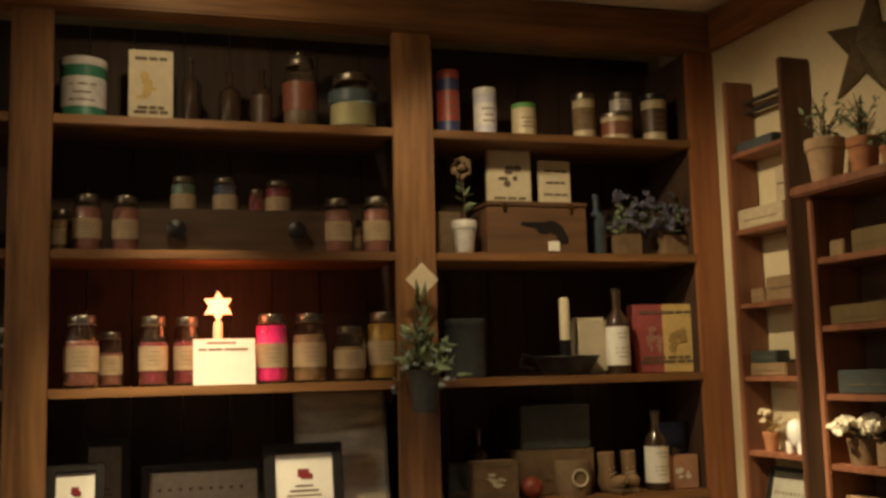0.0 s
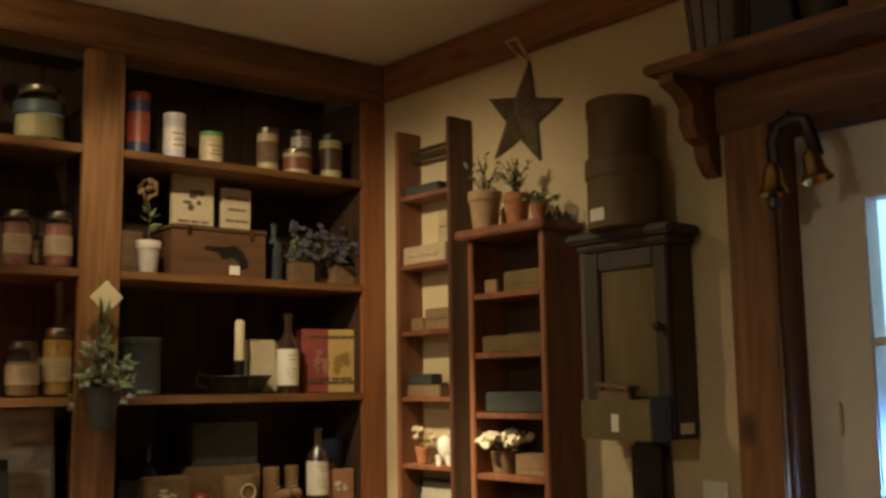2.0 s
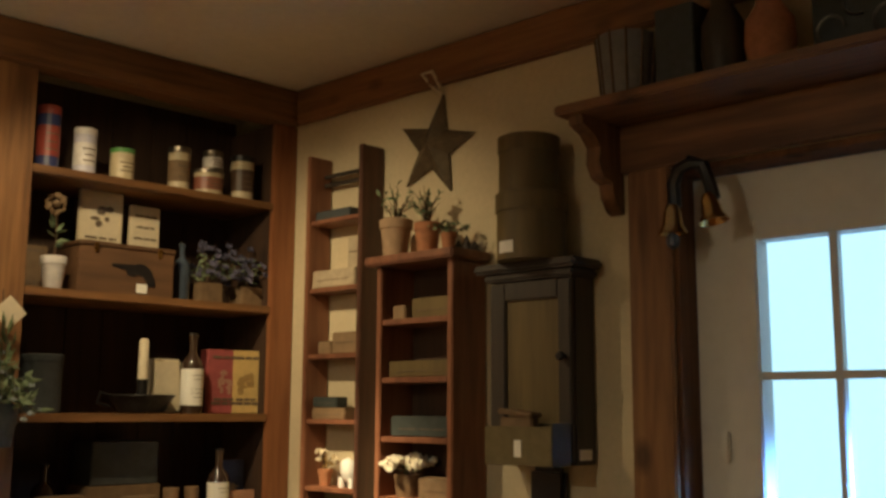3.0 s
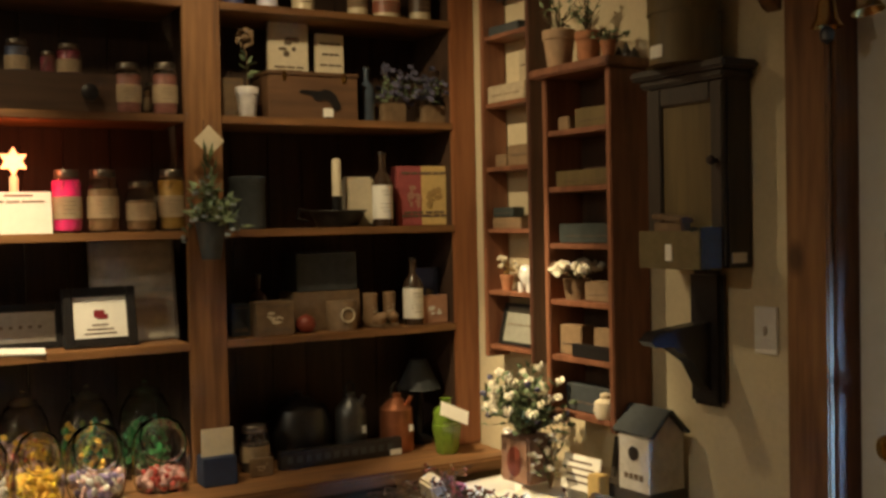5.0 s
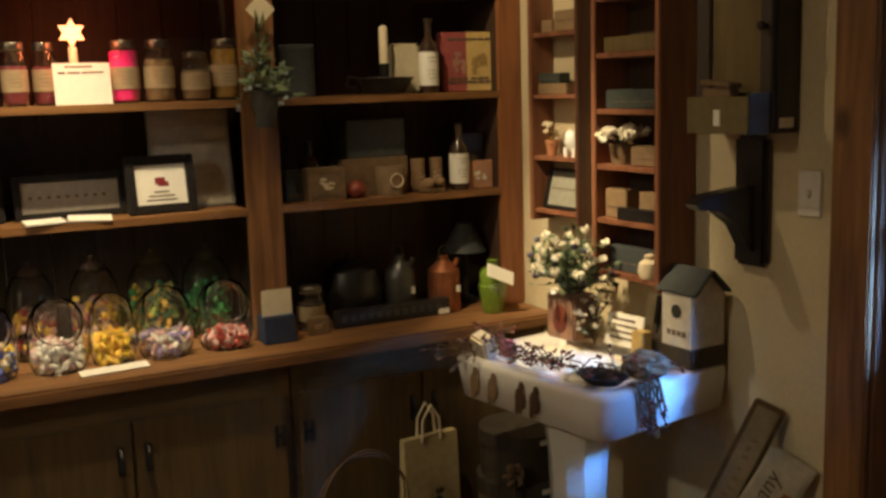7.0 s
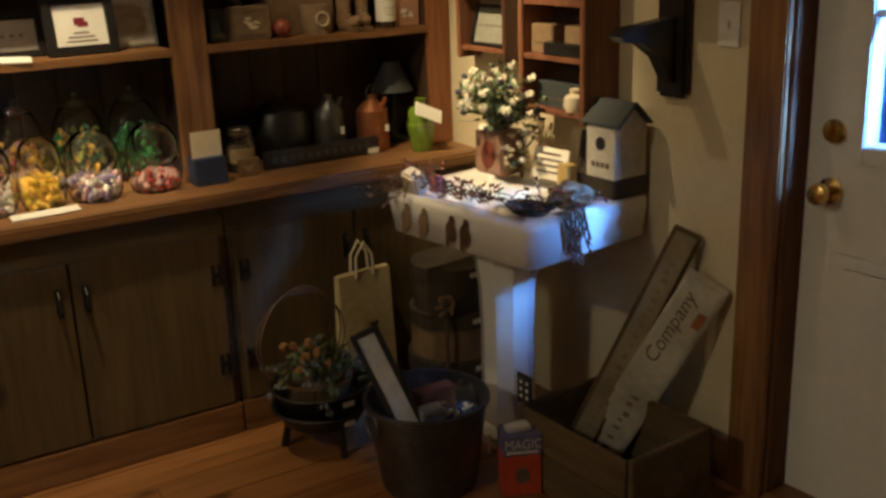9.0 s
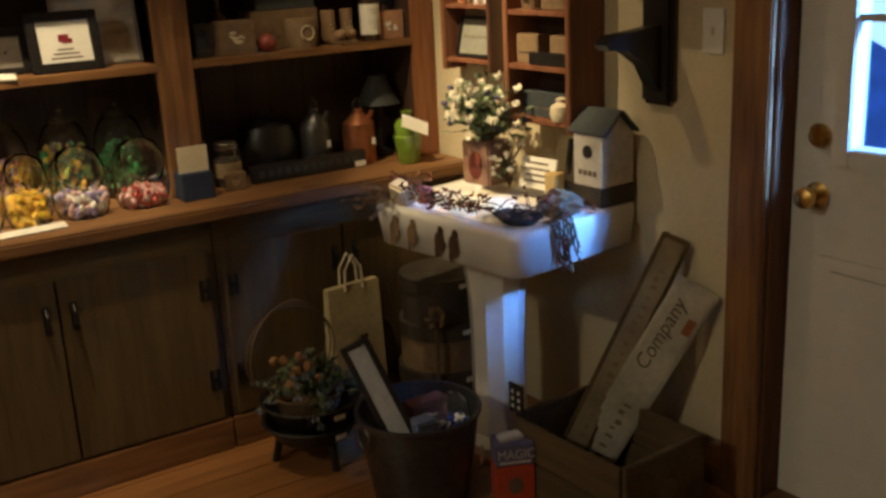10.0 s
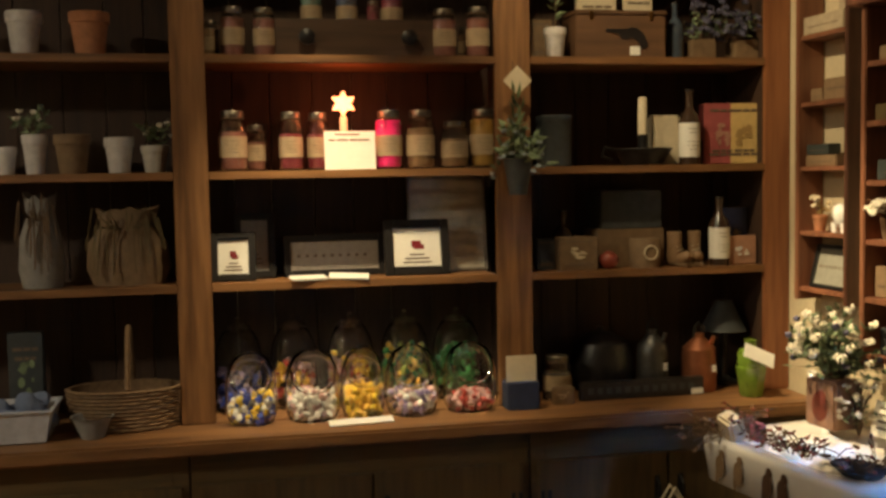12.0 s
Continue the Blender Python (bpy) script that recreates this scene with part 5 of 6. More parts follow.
# wall cabinet
wc = thing("wall_cabinet", RW @ pose(1.058, 0, 1.43), "dark wooden wall cabinet with an olive panel door, shut", "cabinet")
part("body", box(B(), -0.128, 0.128, -0.088, -0.003, 0.0, 0.475, 0.003), DARKWOOD, wc)
part("crown", box(B(), -0.165, 0.158, -0.13, -0.003, 0.476, 0.50, 0.007), DARKWOOD, wc)
part("crown_mould", box(B(), -0.142, 0.142, -0.115, -0.003, 0.455, 0.4755, 0.006), DARKWOOD, wc)
b = B()
for x0, x1, z0, z1 in ((-0.127, -0.078, 0.006, 0.45), (0.088, 0.127, 0.006, 0.45), (-0.078, 0.088, 0.006, 0.06), (-0.078, 0.088, 0.405, 0.45)):
    box(b, x0, x1, -0.104, -0.0885, z0, z1, 0.003)
dd = part("door", b, DARKWOOD, wc)
part("panel", box(B(), -0.078, 0.088, -0.094, -0.0885, 0.06, 0.405, 0), OLIVE, dd, "olive-brown door panel")
part("knob", lathe(B(), [(0.006, 0), (0.006, 0.012), (0.012, 0.018), (0.009, 0.026), (0, 0.027)], 14, pose(0.108, -0.104, 0.26, 90)), BLACK, dd)
part("price_tag", box(B(), 0.1282, 0.1295, -0.075, -0.025, 0.012, 0.037, 0), WHITEPAPER, wc)
tb = thing("hanging_tin_box", RW @ pose(1.08, -0.107, 1.43), "open tin wall box with papers hung on the cabinet", "wall box")
b = B()
for y0, y1, x0, x1, z0, z1 in ((-0.072, -0.067, -0.104, 0.10, 0, 0.092), (-0.006, -0.001, -0.104, 0.10, 0, 0.10), (-0.067, -0.006, -0.104, -0.098, 0, 0.092), (-0.067, -0.006, 0.094, 0.10, 0, 0.092), (-0.067, -0.006, -0.098, 0.094, 0, 0.006)):
    box(b, x0, x1, y0, y1, z0, z1, 0.001)
part("box", b, tint("olive_tin", (0.20, 0.17, 0.09), 0.45, metal=0.4), tb)
part("side_plate", box(B(), 0.1005, 0.104, -0.072, 0.0, 0.0, 0.10, 0.001), tint("dull_grey_tin", (0.085, 0.078, 0.06), 0.6), tb, "dull grey metal side")
b = box(B(), -0.07, 0.03, -0.055, -0.025, 0.008, 0.115, 0.004)
box(b, -0.085, 0.02, -0.064, -0.015, 0.114, 0.127, 0.004, pose(0, 0, 0, 0, 6))
part("paper_stack", b, BOXBOARD, tb)
part("price_tag", box(B(), -0.01, 0.012, -0.075, -0.0722, 0.02, 0.06, 0), WHITEPAPER, tb)
for z, r, h in ((1.9305, 0.088, 0.172), (2.103, 0.077, 0.148)):
    c = thing("hat_box", on_wall(1.062 if z < 2 else 1.055, 0.096, z), "round olive-brown wooden pantry box" if z < 2 else "smaller round olive-brown box stacked on another", "box", "pantry boxes")
    part("body", lathe(B(), [(0, 0), (r, 0), (r, h * 0.74), (0, h * 0.74)], 32), OLIVE, c)
    part("lid", lathe(B(), [(r * 1.0, h * 0.72), (r * 1.04, h * 0.72), (r * 1.04, h * 0.985), (r * 0.99, h), (0, h)], 32), OLIVE, c)
    if z < 2:
        b = B()
        pts0 = [(r * 1.01 * math.cos(a), r * 1.01 * math.sin(a)) for a in (-2.05, -1.85, -1.65, -1.45)]
        vs = [[b.verts.new((x, y, zz)) for x, y in pts0] for zz in (0.015, 0.045)]
        for i in range(3):
            b.faces.new((vs[0][i], vs[0][i + 1], vs[1][i + 1], vs[1][i]))
        part("price_tag", b, WHITEPAPER, c)

# black wall bracket
br = thing("wall_bracket", RW @ pose(1.05, 0, 1.075), "black iron wall bracket with a projecting arm", "bracket")
b = box(B(), -0.056, 0.056, -0.03, -0.003, 0.0, 0.345, 0.012)
part("back_plate", b, BLACK, br)
b = B()
prof = [(-0.03, 0.215), (-0.21, 0.20), (-0.235, 0.18), (-0.22, 0.165), (-0.16, 0.16), (-0.09, 0.115), (-0.055, 0.06), (-0.03, 0.04)]
f0 = [b.verts.new((-0.022, y, z)) for y, z in prof]
f1 = [b.verts.new((0.022, y, z)) for y, z in prof]
b.faces.new(f0)
b.faces.new(f1[::-1])
for k in range(len(prof)):
    j = (k + 1) % len(prof)
    b.faces.new((f0[k], f0[j], f1[j], f1[k]))
part("arm", b, BLACK, br)

sw = thing("light_switch", RW @ pose(1.224, 0, 1.22), "cream light switch plate on the wall", "light switch")
part("plate", box(B(), -0.036, 0.036, -0.006, -0.0005, 0, 0.116, 0.003), WHITEPAPER, sw)
part("toggle", box(B(), -0.005, 0.005, -0.016, -0.006, 0.048, 0.068, 0.002), WHITEPAPER, sw)

# shelf over the door
ds = thing("over_door_shelf", RW @ pose(1.86, 0, 2.257), "stained pine shelf on scrolled brackets above the door", "shelf")
part("board", box(B(), -0.645, 0.645, -0.205, -0.003, 0.0, 0.024, 0.005), PINE_Y, ds)
prof = [(0, 0), (-0.175, 0), (-0.172, -0.022), (-0.13, -0.038), (-0.10, -0.066), (-0.105, -0.105), (-0.085, -0.138), (-0.05, -0.148), (-0.045, -0.18), (-0.02, -0.212), (0, -0.22)]
for u in (-0.60, 0.60):
    b = B()
    f0 = [b.verts.new((u - 0.02, y - 0.003, z - 0.0005)) for y, z in prof]
    f1 = [b.verts.new((u + 0.02, y - 0.003, z - 0.0005)) for y, z in prof]
    b.faces.new(f0)
    b.faces.new(f1[::-1])
    for k in range(len(prof)):
        j = (k + 1) % len(prof)
        b.faces.new((f0[k], f0[j], f1[j], f1[k]))
    part("bracket", b, PINE_Z, ds)
SZ = 2.2815
gb = thing("grey_basket", on_wall(1.36, 0.10, SZ), "grey wire basket with dried sticks", "basket")
part("basket", lathe(B(), [(0, 0), (0.06, 0), (0.075, 0.16), (0.07, 0.16), (0.055, 0.006), (0, 0.006)], 18), tint("grey_wire", (0.20, 0.19, 0.18), 0.7), gb)
for k in range(12):
    a = 6.283 * k / 12
    part("rib", tube(B(), [(0.062 * math.cos(a), 0.062 * math.sin(a), 0.0), (0.077 * math.cos(a), 0.077 * math.sin(a), 0.165)], 0.003, 5), TWIG, gb)
package(on_wall(1.50, 0.08, SZ), 0.10, 0.09, 0.20, SLATE, "plain dark slate coloured box", "box", None, ())
for u, r, h, m_ in ((1.61, 0.05, 0.22, DARKWOOD), (1.72, 0.055, 0.19, TERRA)):
    c = thing("stoneware_jug", on_wall(u, 0.10, SZ), "dark brown stoneware jug" if m_ is DARKWOOD else "reddish brown pottery jug on the shelf", "jug")
    part("body", lathe(B(), [(0, 0), (r * 0.8, 0), (r, h * 0.3), (r * 0.95, h * 0.6), (r * 0.5, h * 0.8), (r * 0.55, h), (r * 0.45, h), (0, h * 0.9)], 22), m_, c)
for u in (1.93, 2.22):
    c = thing("painted_panel", on_wall(u, 0.06, SZ), "dark framed panel with a pale scroll pattern", "picture")
    part("panel", box(B(), -0.13, 0.13, -0.01, 0.01, 0, 0.21, 0.004), SLATE, c)
    for k in range(4):
        part("scroll", hoop(B(), (0, 0, 0), 0.03, 0.004, pose(-0.09 + 0.06 * k, -0.012, 0.07 + 0.05 * (k % 2), 90), 18, 5, 0.8), STEEL, c)

# bells on a strap at the door
bs = thing("door_bell_strap", RW @ pose(1.49, -0.03, 2.0), "black leather strap with two brass bells hung at the door head", "bells")
strap = [(-0.05, -0.006, 0.03), (-0.052, -0.008, 0.085), (-0.035, -0.012, 0.118), (0.0, -0.014, 0.128), (0.03, -0.014, 0.115), (0.045, -0.014, 0.07), (0.054, -0.014, 0.035)]
part("strap", tube(B(), strap, 0.016, 8), BLACK, bs)
BELL = [(0, 0.07), (0.012, 0.068), (0.02, 0.05), (0.024, 0.02), (0.036, 0.0), (0.033, 0.0), (0.02, 0.02), (0, 0.045)]
part("bell", lathe(B(), BELL, 20, pose(-0.05, -0.02, -0.035)), BRASS, bs, "brass bell")
part("bell", lathe(B(), BELL, 20, pose(0.058, -0.025, -0.02, 0, -12)), BRASS, bs, "brass bell")
part("clapper", lathe(B(), [(0, -0.028), (0.014, -0.018), (0.016, -0.004), (0.01, 0.01), (0, 0.014)], 14, pose(-0.05, -0.02, -0.045)), STEEL, bs)
part("hook", tube(B(), [(0, 0.028, 0.12), (0, -0.004, 0.125), (0, -0.03, 0.14)], 0.004, 6), IRON, bs)

# ---- pedestal sink ----
SINK = on_wall(0.648, 0.035, 0.0, 5.4)


def on_sink(u, v, z, rz=0):
    """A place on the sink, which stands a little askew to the wall."""
    return SINK @ pose(u - 0.654, -v, z, 0, 0, rz)


sink = thing("pedestal_sink", SINK, "old white enamel pedestal sink with painted birds on its apron", "sink")
SU, SV, SZT = 0.315, 0.487, 0.786


def rounded(bm, hu, v0, v1, r, z, n=5):
    ring = []
    for cx, cy, a0 in ((hu - r, -v1 + r, -90), (hu - 0.004, -v0 - 0.004, 0), (-hu + 0.004, -v0 - 0.004, 90), (-hu + r, -v1 + r, 180)):
        rr_ = r if a0 in (-90, 180) else 0.004
        for k in range(n):
            a = radians(a0 + 90 * k / (n - 1))
            ring.append(bm.verts.new((cx + rr_ * math.cos(a), cy + rr_ * math.sin(a), z)))
    return ring


b = B()
rings = [rounded(b, SU - 0.03, 0.005, SV - 0.03, 0.05, SZT - 0.135), rounded(b, SU - 0.012, 0.004, SV - 0.012, 0.05, SZT - 0.125), rounded(b, SU, 0.003, SV, 0.05, SZT - 0.02), rounded(b, SU - 0.004, 0.004, SV - 0.004, 0.05, SZT - 0.004), rounded(b, SU - 0.018, 0.01, SV - 0.018, 0.045, SZT), rounded(b, SU - 0.075, 0.11, SV - 0.06, 0.08, SZT - 0.004), rounded(b, SU - 0.095, 0.13, SV - 0.08, 0.08, SZT - 0.03), rounded(b, SU - 0.13, 0.16, SV - 0.11, 0.08, SZT - 0.10)]
for r0, r1 in zip(rings, rings[1:]):
    for k in range(len(r0)):
        j = (k + 1) % len(r0)
        b.faces.new((r0[k], r0[j], r1[j], r1[k]))
b.faces.new(rings[0][::-1])
b.faces.new(rings[-1])
part("basin", b, PORCELAIN, sink, smooth=60)
b = lathe(B(), [(0, 0), (0.125, 0.0), (0.128, 0.03), (0.10, 0.06), (0.09, 0.14), (0.088, 0.35), (0.094, 0.5), (0.108, 0.60), (0.114, SZT - 0.135)], 10, pose(0.0, -0.27, 0), 1.0, 0.85)
part("pedestal", b, PORCELAIN, sink, smooth=30)
rr = random.Random(12)
for u in (-0.2, -0.12, 0.0, 0.06):
    b = B()
    disc(b, u, -SV - 0.0016, SZT - 0.072, 0.02, 0.032)
    disc(b, u + 0.008, -SV - 0.0018, SZT - 0.036, 0.012, 0.013)
    disc(b, u - 0.012, -SV - 0.002, SZT - 0.10, 0.008, 0.02)
    part("painted_bird", b, BOXBOARD if u < -0.1 else DRAWERBROWN, sink, "flat painted brown bird")
RIM = SZT + 0.0005
# lace cloth in the basin
cl = thing("lace_cloth", on_sink(0.655, 0.28, SZT - 0.105), "crumpled cream lace cloth filling the basin", "cloth")
b = B()
bmesh.ops.create_grid(b, x_segments=34, y_segments=26, size=1, matrix=Matrix.Diagonal((0.215, 0.165, 1, 1)))
for v in b.verts:
    e = max(abs(v.co.x) / 0.215, abs(v.co.y) / 0.165)
    v.co.z = 0.075 + 0.045 * (1 - e * e) + 0.016 * noise.noise(Vector((v.co.x * 22, v.co.y * 22, 3))) + 0.006 * noise.noise(Vector((v.co.x * 70, v.co.y * 70, 1))) - 0.045 * max(0, e - 0.9) * 10
lo = bmesh.ops.extrude_face_region(b, geom=b.faces[:])
for v in [g for g in lo["geom"] if isinstance(g, bmesh.types.BMVert)]:
    v.co.z = min(v.co.z - 0.012, 0.06)
part("cloth", b, PETAL, cl)
# twig and berry garland round the rim
gd = thing("berry_garland", SINK @ pose(0, 0, RIM), "brown twig garland with dark berries along the sink rim", "garland")
tb2, bb, lb = B(), B(), B()
path_ = [(-0.28, -0.30), (-0.265, -0.43), (-0.12, -0.445), (0.03, -0.44), (0.16, -0.41), (0.26, -0.33), (0.25, -0.20)]
for k in range(110):
    i = rr.randrange(len(path_) - 1)
    f = rr.random()
    p = Vector((path_[i][0] * (1 - f) + path_[i + 1][0] * f, path_[i][1] * (1 - f) + path_[i + 1][1] * f, 0.01 + rr.random() * 0.02))
    q = p + Vector((rr.uniform(-0.07, 0.07), rr.uniform(-0.05, 0.05), rr.uniform(-0.005, 0.05)))
    tube(tb2, [p, p.lerp(q, 0.5) + Vector((0, 0, 0.012)), q], 0.0017, 4)
    blob(bb, q, 0.0055, None, rr, 1, 0.1)
    leaf(lb, p.lerp(q, 0.6), (rr.uniform(-1, 1), rr.uniform(-1, 1), rr.uniform(-0.2, 0.8)), 0.022, 0.01, rr)
    leaf(lb, q, (rr.uniform(-1, 1), rr.uniform(-1, 1), rr.uniform(-0.2, 0.8)), 0.02, 0.009, rr)
for k in range(26):
    p = Vector((SU + 0.005, -0.33 + rr.uniform(-0.05, 0.05), 0.01))
    q = p + Vector((rr.uniform(0.004, 0.03), rr.uniform(-0.03, 0.03), -rr.uniform(0.03, 0.13)))
    tube(tb2, [p - Vector((0.03, 0, 0)), p, q], 0.002, 4)
    blob(bb, q, 0.006, None, rr, 1, 0.1)
    leaf(lb, q, (rr.uniform(-0.2, 1), rr.uniform(-1, 1), -0.8), 0.025, 0.012, rr)
for k in range(40):
    p = Vector((-0.28 + rr.uniform(-0.02, 0.08), -0.46 + rr.uniform(-0.02, 0.02), 0.012))
    q = p + Vector((rr.uniform(-0.09, 0.05), rr.uniform(-0.08, 0.0), rr.uniform(-0.03, 0.05)))
    tube(tb2, [p, q], 0.0015, 4)
    leaf(lb, q, (rr.uniform(-1, 1), -0.5, rr.uniform(-0.5, 0.5)), 0.025, 0.012, rr)
part("twig_tangle", tb2, TWIG, gd, kind="stuff")
part("berry_scatter", bb, BERRY, gd, kind="stuff")
part("foliage", lb, TWIG, gd, smooth=None, kind="stuff")
dd2 = thing("dark_dish", on_sink(0.87, 0.385, RIM), "oval dark metal dish on the sink corner", "dish")
part("dish", lathe(B(), [(0, 0), (0.05, 0), (0.075, 0.02), (0.08, 0.022), (0.072, 0.024), (0.045, 0.008), (0, 0.008)], 24, None, 1.0, 0.75), IRON, dd2)
# flower tin
ft = thing("flower_tin", on_sink(0.515, 0.155, SZT + 0.021), "worn pink-brown square tin with a big bunch of white flowers", "flower arrangement")
part("tin", box(B(), -0.06, 0.06, -0.05, 0.05, 0, 0.135, 0.006), tint("worn_pink_tin", (0.34, 0.19, 0.13), 0.6, stain=0.6), ft)
b = B()
disc(b, 0, -0.0516, 0.06, 0.03, 0.042)
disc(b, 0.006, -0.052, 0.085, 0.02, 0.02)
part("picture", b, BERRY, ft)
spray(ft, (0, 0, 0.10), 0.27, 0.14, 80, 560, GREYLEAF, PETAL, 46, 51, 0.038, 0.0165, 0.05)
b = B()
rr = random.Random(18)
for k in range(16):
    blob(b, (rr.uniform(-0.14, 0.12), rr.uniform(-0.12, 0.05), rr.uniform(0.17, 0.3)), 0.011, None, rr, 1, 0.25)
part("blue_flowers", b, PURPLE, ft, kind="stuff")
cd = thing("label_card", on_sink(0.70, 0.135, SZT + 0.021) @ pose(0, 0, 0, -14), "cream printed card propped in the sink", "card")
part("card", box(B(), -0.07, 0.07, -0.003, 0.003, 0, 0.095, 0.001), WHITEPAPER, cd)
b = B()
for k in range(4):
    box(b, -0.05, 0.05 - 0.012 * (k % 2), -0.0045, -0.0031, 0.02 + 0.018 * k, 0.026 + 0.018 * k, 0)
part("printing", b, INK, cd)
package(on_sink(0.79, 0.15, SZT + 0.01), 0.045, 0.04, 0.075, YELLOW, "small amber candle box", "box", None, ())
wr = thing("white_bud_spray", on_sink(0.605, 0.15, SZT + 0.012), "drooping sprig of small white dried buds beside the flower tin", "dried flowers")
rr = random.Random(23)
spray(wr, (0, 0, 0.0), 0.19, 0.06, 26, 70, GREYLEAF, PETAL, 40, 24, 0.02, 0.008, 0.03)
# Dark wood stands in for the lamp beam falling short of the plaque.
pq = thing("wooden_plaque", on_wall(0.80, 0.045, RIM) @ pose(0, 0, 0, -10), "brown framed wooden plaque, colour darkened for shade, leaning on the wall", "plaque")
part("board", box(B(), -0.085, 0.085, -0.006, 0.006, 0, 0.145, 0.003), DARKWOOD, pq)
b = B()
for x0, x1, z0, z1 in ((-0.095, -0.075, -0.0, 0.155), (0.075, 0.095, -0.0, 0.155), (-0.075, 0.075, 0.0, 0.016), (-0.075, 0.075, 0.139, 0.155)):
    box(b, x0, x1, -0.012, 0.008, z0, z1, 0.003)
part("frame", b, DARKWOOD, pq)
tg = thing("scented_sachet", on_sink(0.45, 0.44, RIM) @ pose(0, 0, 0.002, 20, 12), "crumpled cream paper sachet", "sachet")
b = box(B(), -0.035, 0.035, -0.025, 0.025, 0, 0.07, 0.008)
part("paper", b, PAPER, tg)
tg = thing("pink_soap", on_sink(0.50, 0.40, RIM), "small pink wrapped soap", "soap")
part("soap", box(B(), -0.022, 0.022, -0.016, 0.016, 0, 0.05, 0.006), PINK, tg)
ct = thing("cloth_bundle", on_sink(0.905, 0.26, RIM), "rumpled tan cloth bundle on the rim", "bundle")
b = B()
bmesh.ops.create_icosphere(b, subdivisions=4, radius=1)
for v in b.verts:
    n_ = noise.noise(v.co * 2.2) * 0.35 + noise.noise(v.co * 5.5) * 0.16
    v.co = Vector((v.co.x * 0.065, v.co.y * 0.05, v.co.z * 0.04)) * (1 + n_)
    v.co.z = max(v.co.z, -0.028) + 0.0285
part("cloth", b, BOXBOARD, ct)
blk = thing("dark_board", on_wall(0.895, 0.083, RIM), "dark wooden block along the wall at the back of the sink", "board")
part("block", box(B(), -0.135, 0.068, -0.06, 0.072, 0, 0.058, 0.004), DARKWOOD, blk)

# birdhouse
bh = thing("birdhouse", on_wall(0.907, 0.082, RIM + 0.0585), "white wooden birdhouse with a dark shingle roof", "birdhouse")
b = B()
prof = [(-0.062, 0), (0.062, 0), (0.062, 0.145), (0.0, 0.205), (-0.062, 0.145)]
f0 = [b.verts.new((-0.056, y, z)) for y, z in prof]
f1 = [b.verts.new((0.056, y, z)) for y, z in prof]
b.faces.new(f0)
b.faces.new(f1[::-1])
for k in range(5):
    j = (k + 1) % 5
    b.faces.new((f0[k], f0[j], f1[j], f1[k]))
part("house", b, tint("white_house_paint", (0.66, 0.62, 0.55), 0.6), bh, smooth=None)
for s in (-1, 1):
    b = box(B(), -0.076, 0.076, -0.047 if s < 0 else -0.0445, 0.0445 if s < 0 else 0.047, -0.005, 0.005, 0.002, pose(0, s * 0.0325, 0.181, 44 * -s))
    part("roof", b, SLATE, bh, "dark slate-grey roof board")
part("entrance_hole", lathe(B(), [(0, 0), (0.019, 0), (0.019, 0.002), (0, 0.002)], 20, pose(0, -0.0621, 0.098, 90)), BLACK, bh)
b = B()
for k in range(4):
    box(b, -0.036 + 0.019 * k, -0.022 + 0.019 * k, -0.0635, -0.0622, 0.03, 0.045, 0)
part("lettering", b, INK, bh)

# ---- on the floor ----
tub = thing("metal_tub", at(0.312, -0.79, 0), "grey-blue galvanised tub holding boxes and jars", "tub")
part("tub", lathe(B(), [(0, 0.004), (0.135, 0.0), (0.14, 0.01), (0.172, 0.255), (0.182, 0.262), (0.182, 0.272), (0.17, 0.272), (0.134, 0.02), (0, 0.016)], 36), STEEL, tub)
for s in (-1, 1):
    part("handle", hoop(B(), (0, 0, 0), 0.035, 0.005, pose(s * 0.178, 0, 0.225, 90, 0, 90), 16, 6), STEEL, tub)
part("price_tag", box(B(), -0.016, 0.016, -0.002, 0.002, 0.10, 0.15, 0, pose(0.135, -0.115, 0, 0, 0, 48)), WHITEPAPER, tub)
package(at(0.33, -0.80, 0.165), 0.12, 0.05, 0.13, tint("dull_rose_print", (0.20, 0.10, 0.13)), "dull rose printed box standing in the tub", "box", PAPER)
package(at(0.275, -0.87, 0.165), 0.07, 0.05, 0.11, tint("blue_white_box", (0.2, 0.22, 0.28)), "pale blue box in the tub", "box", None)
part("contents", lathe(B(), [(0, 0.15), (0.145, 0.15), (0.149, 0.165), (0, 0.1645)], 28), BOXBOARD, tub, "packed brown contents")
candy_jar(at(0.40, -0.83, 0.165), 0.055, 0.13, (SW_BLUE, SW_WHITE), 61, 0.5, False, "small glass jar lying in the tub", True)
st = thing("framed_strip", (pose(0.235, -0.88, 0.17) @ pose(0, 0, 0, -14, -24, -28)), "narrow white print in a black frame leaning out of the tub", "picture")
b = B()
for x0, x1, z0, z1 in ((-0.042, -0.026, 0, 0.36), (0.026, 0.042, 0, 0.36), (-0.026, 0.026, 0, 0.016), (-0.026, 0.026, 0.344, 0.36)):
    box(b, x0, x1, -0.01, 0.01, z0, z1, 0.003)
part("picture_frame", b, BLACK, st)
part("print", box(B(), -0.026, 0.026, -0.003, 0.006, 0.016, 0.344, 0), tint("pale_grey_print", (0.5, 0.5, 0.52)), st)

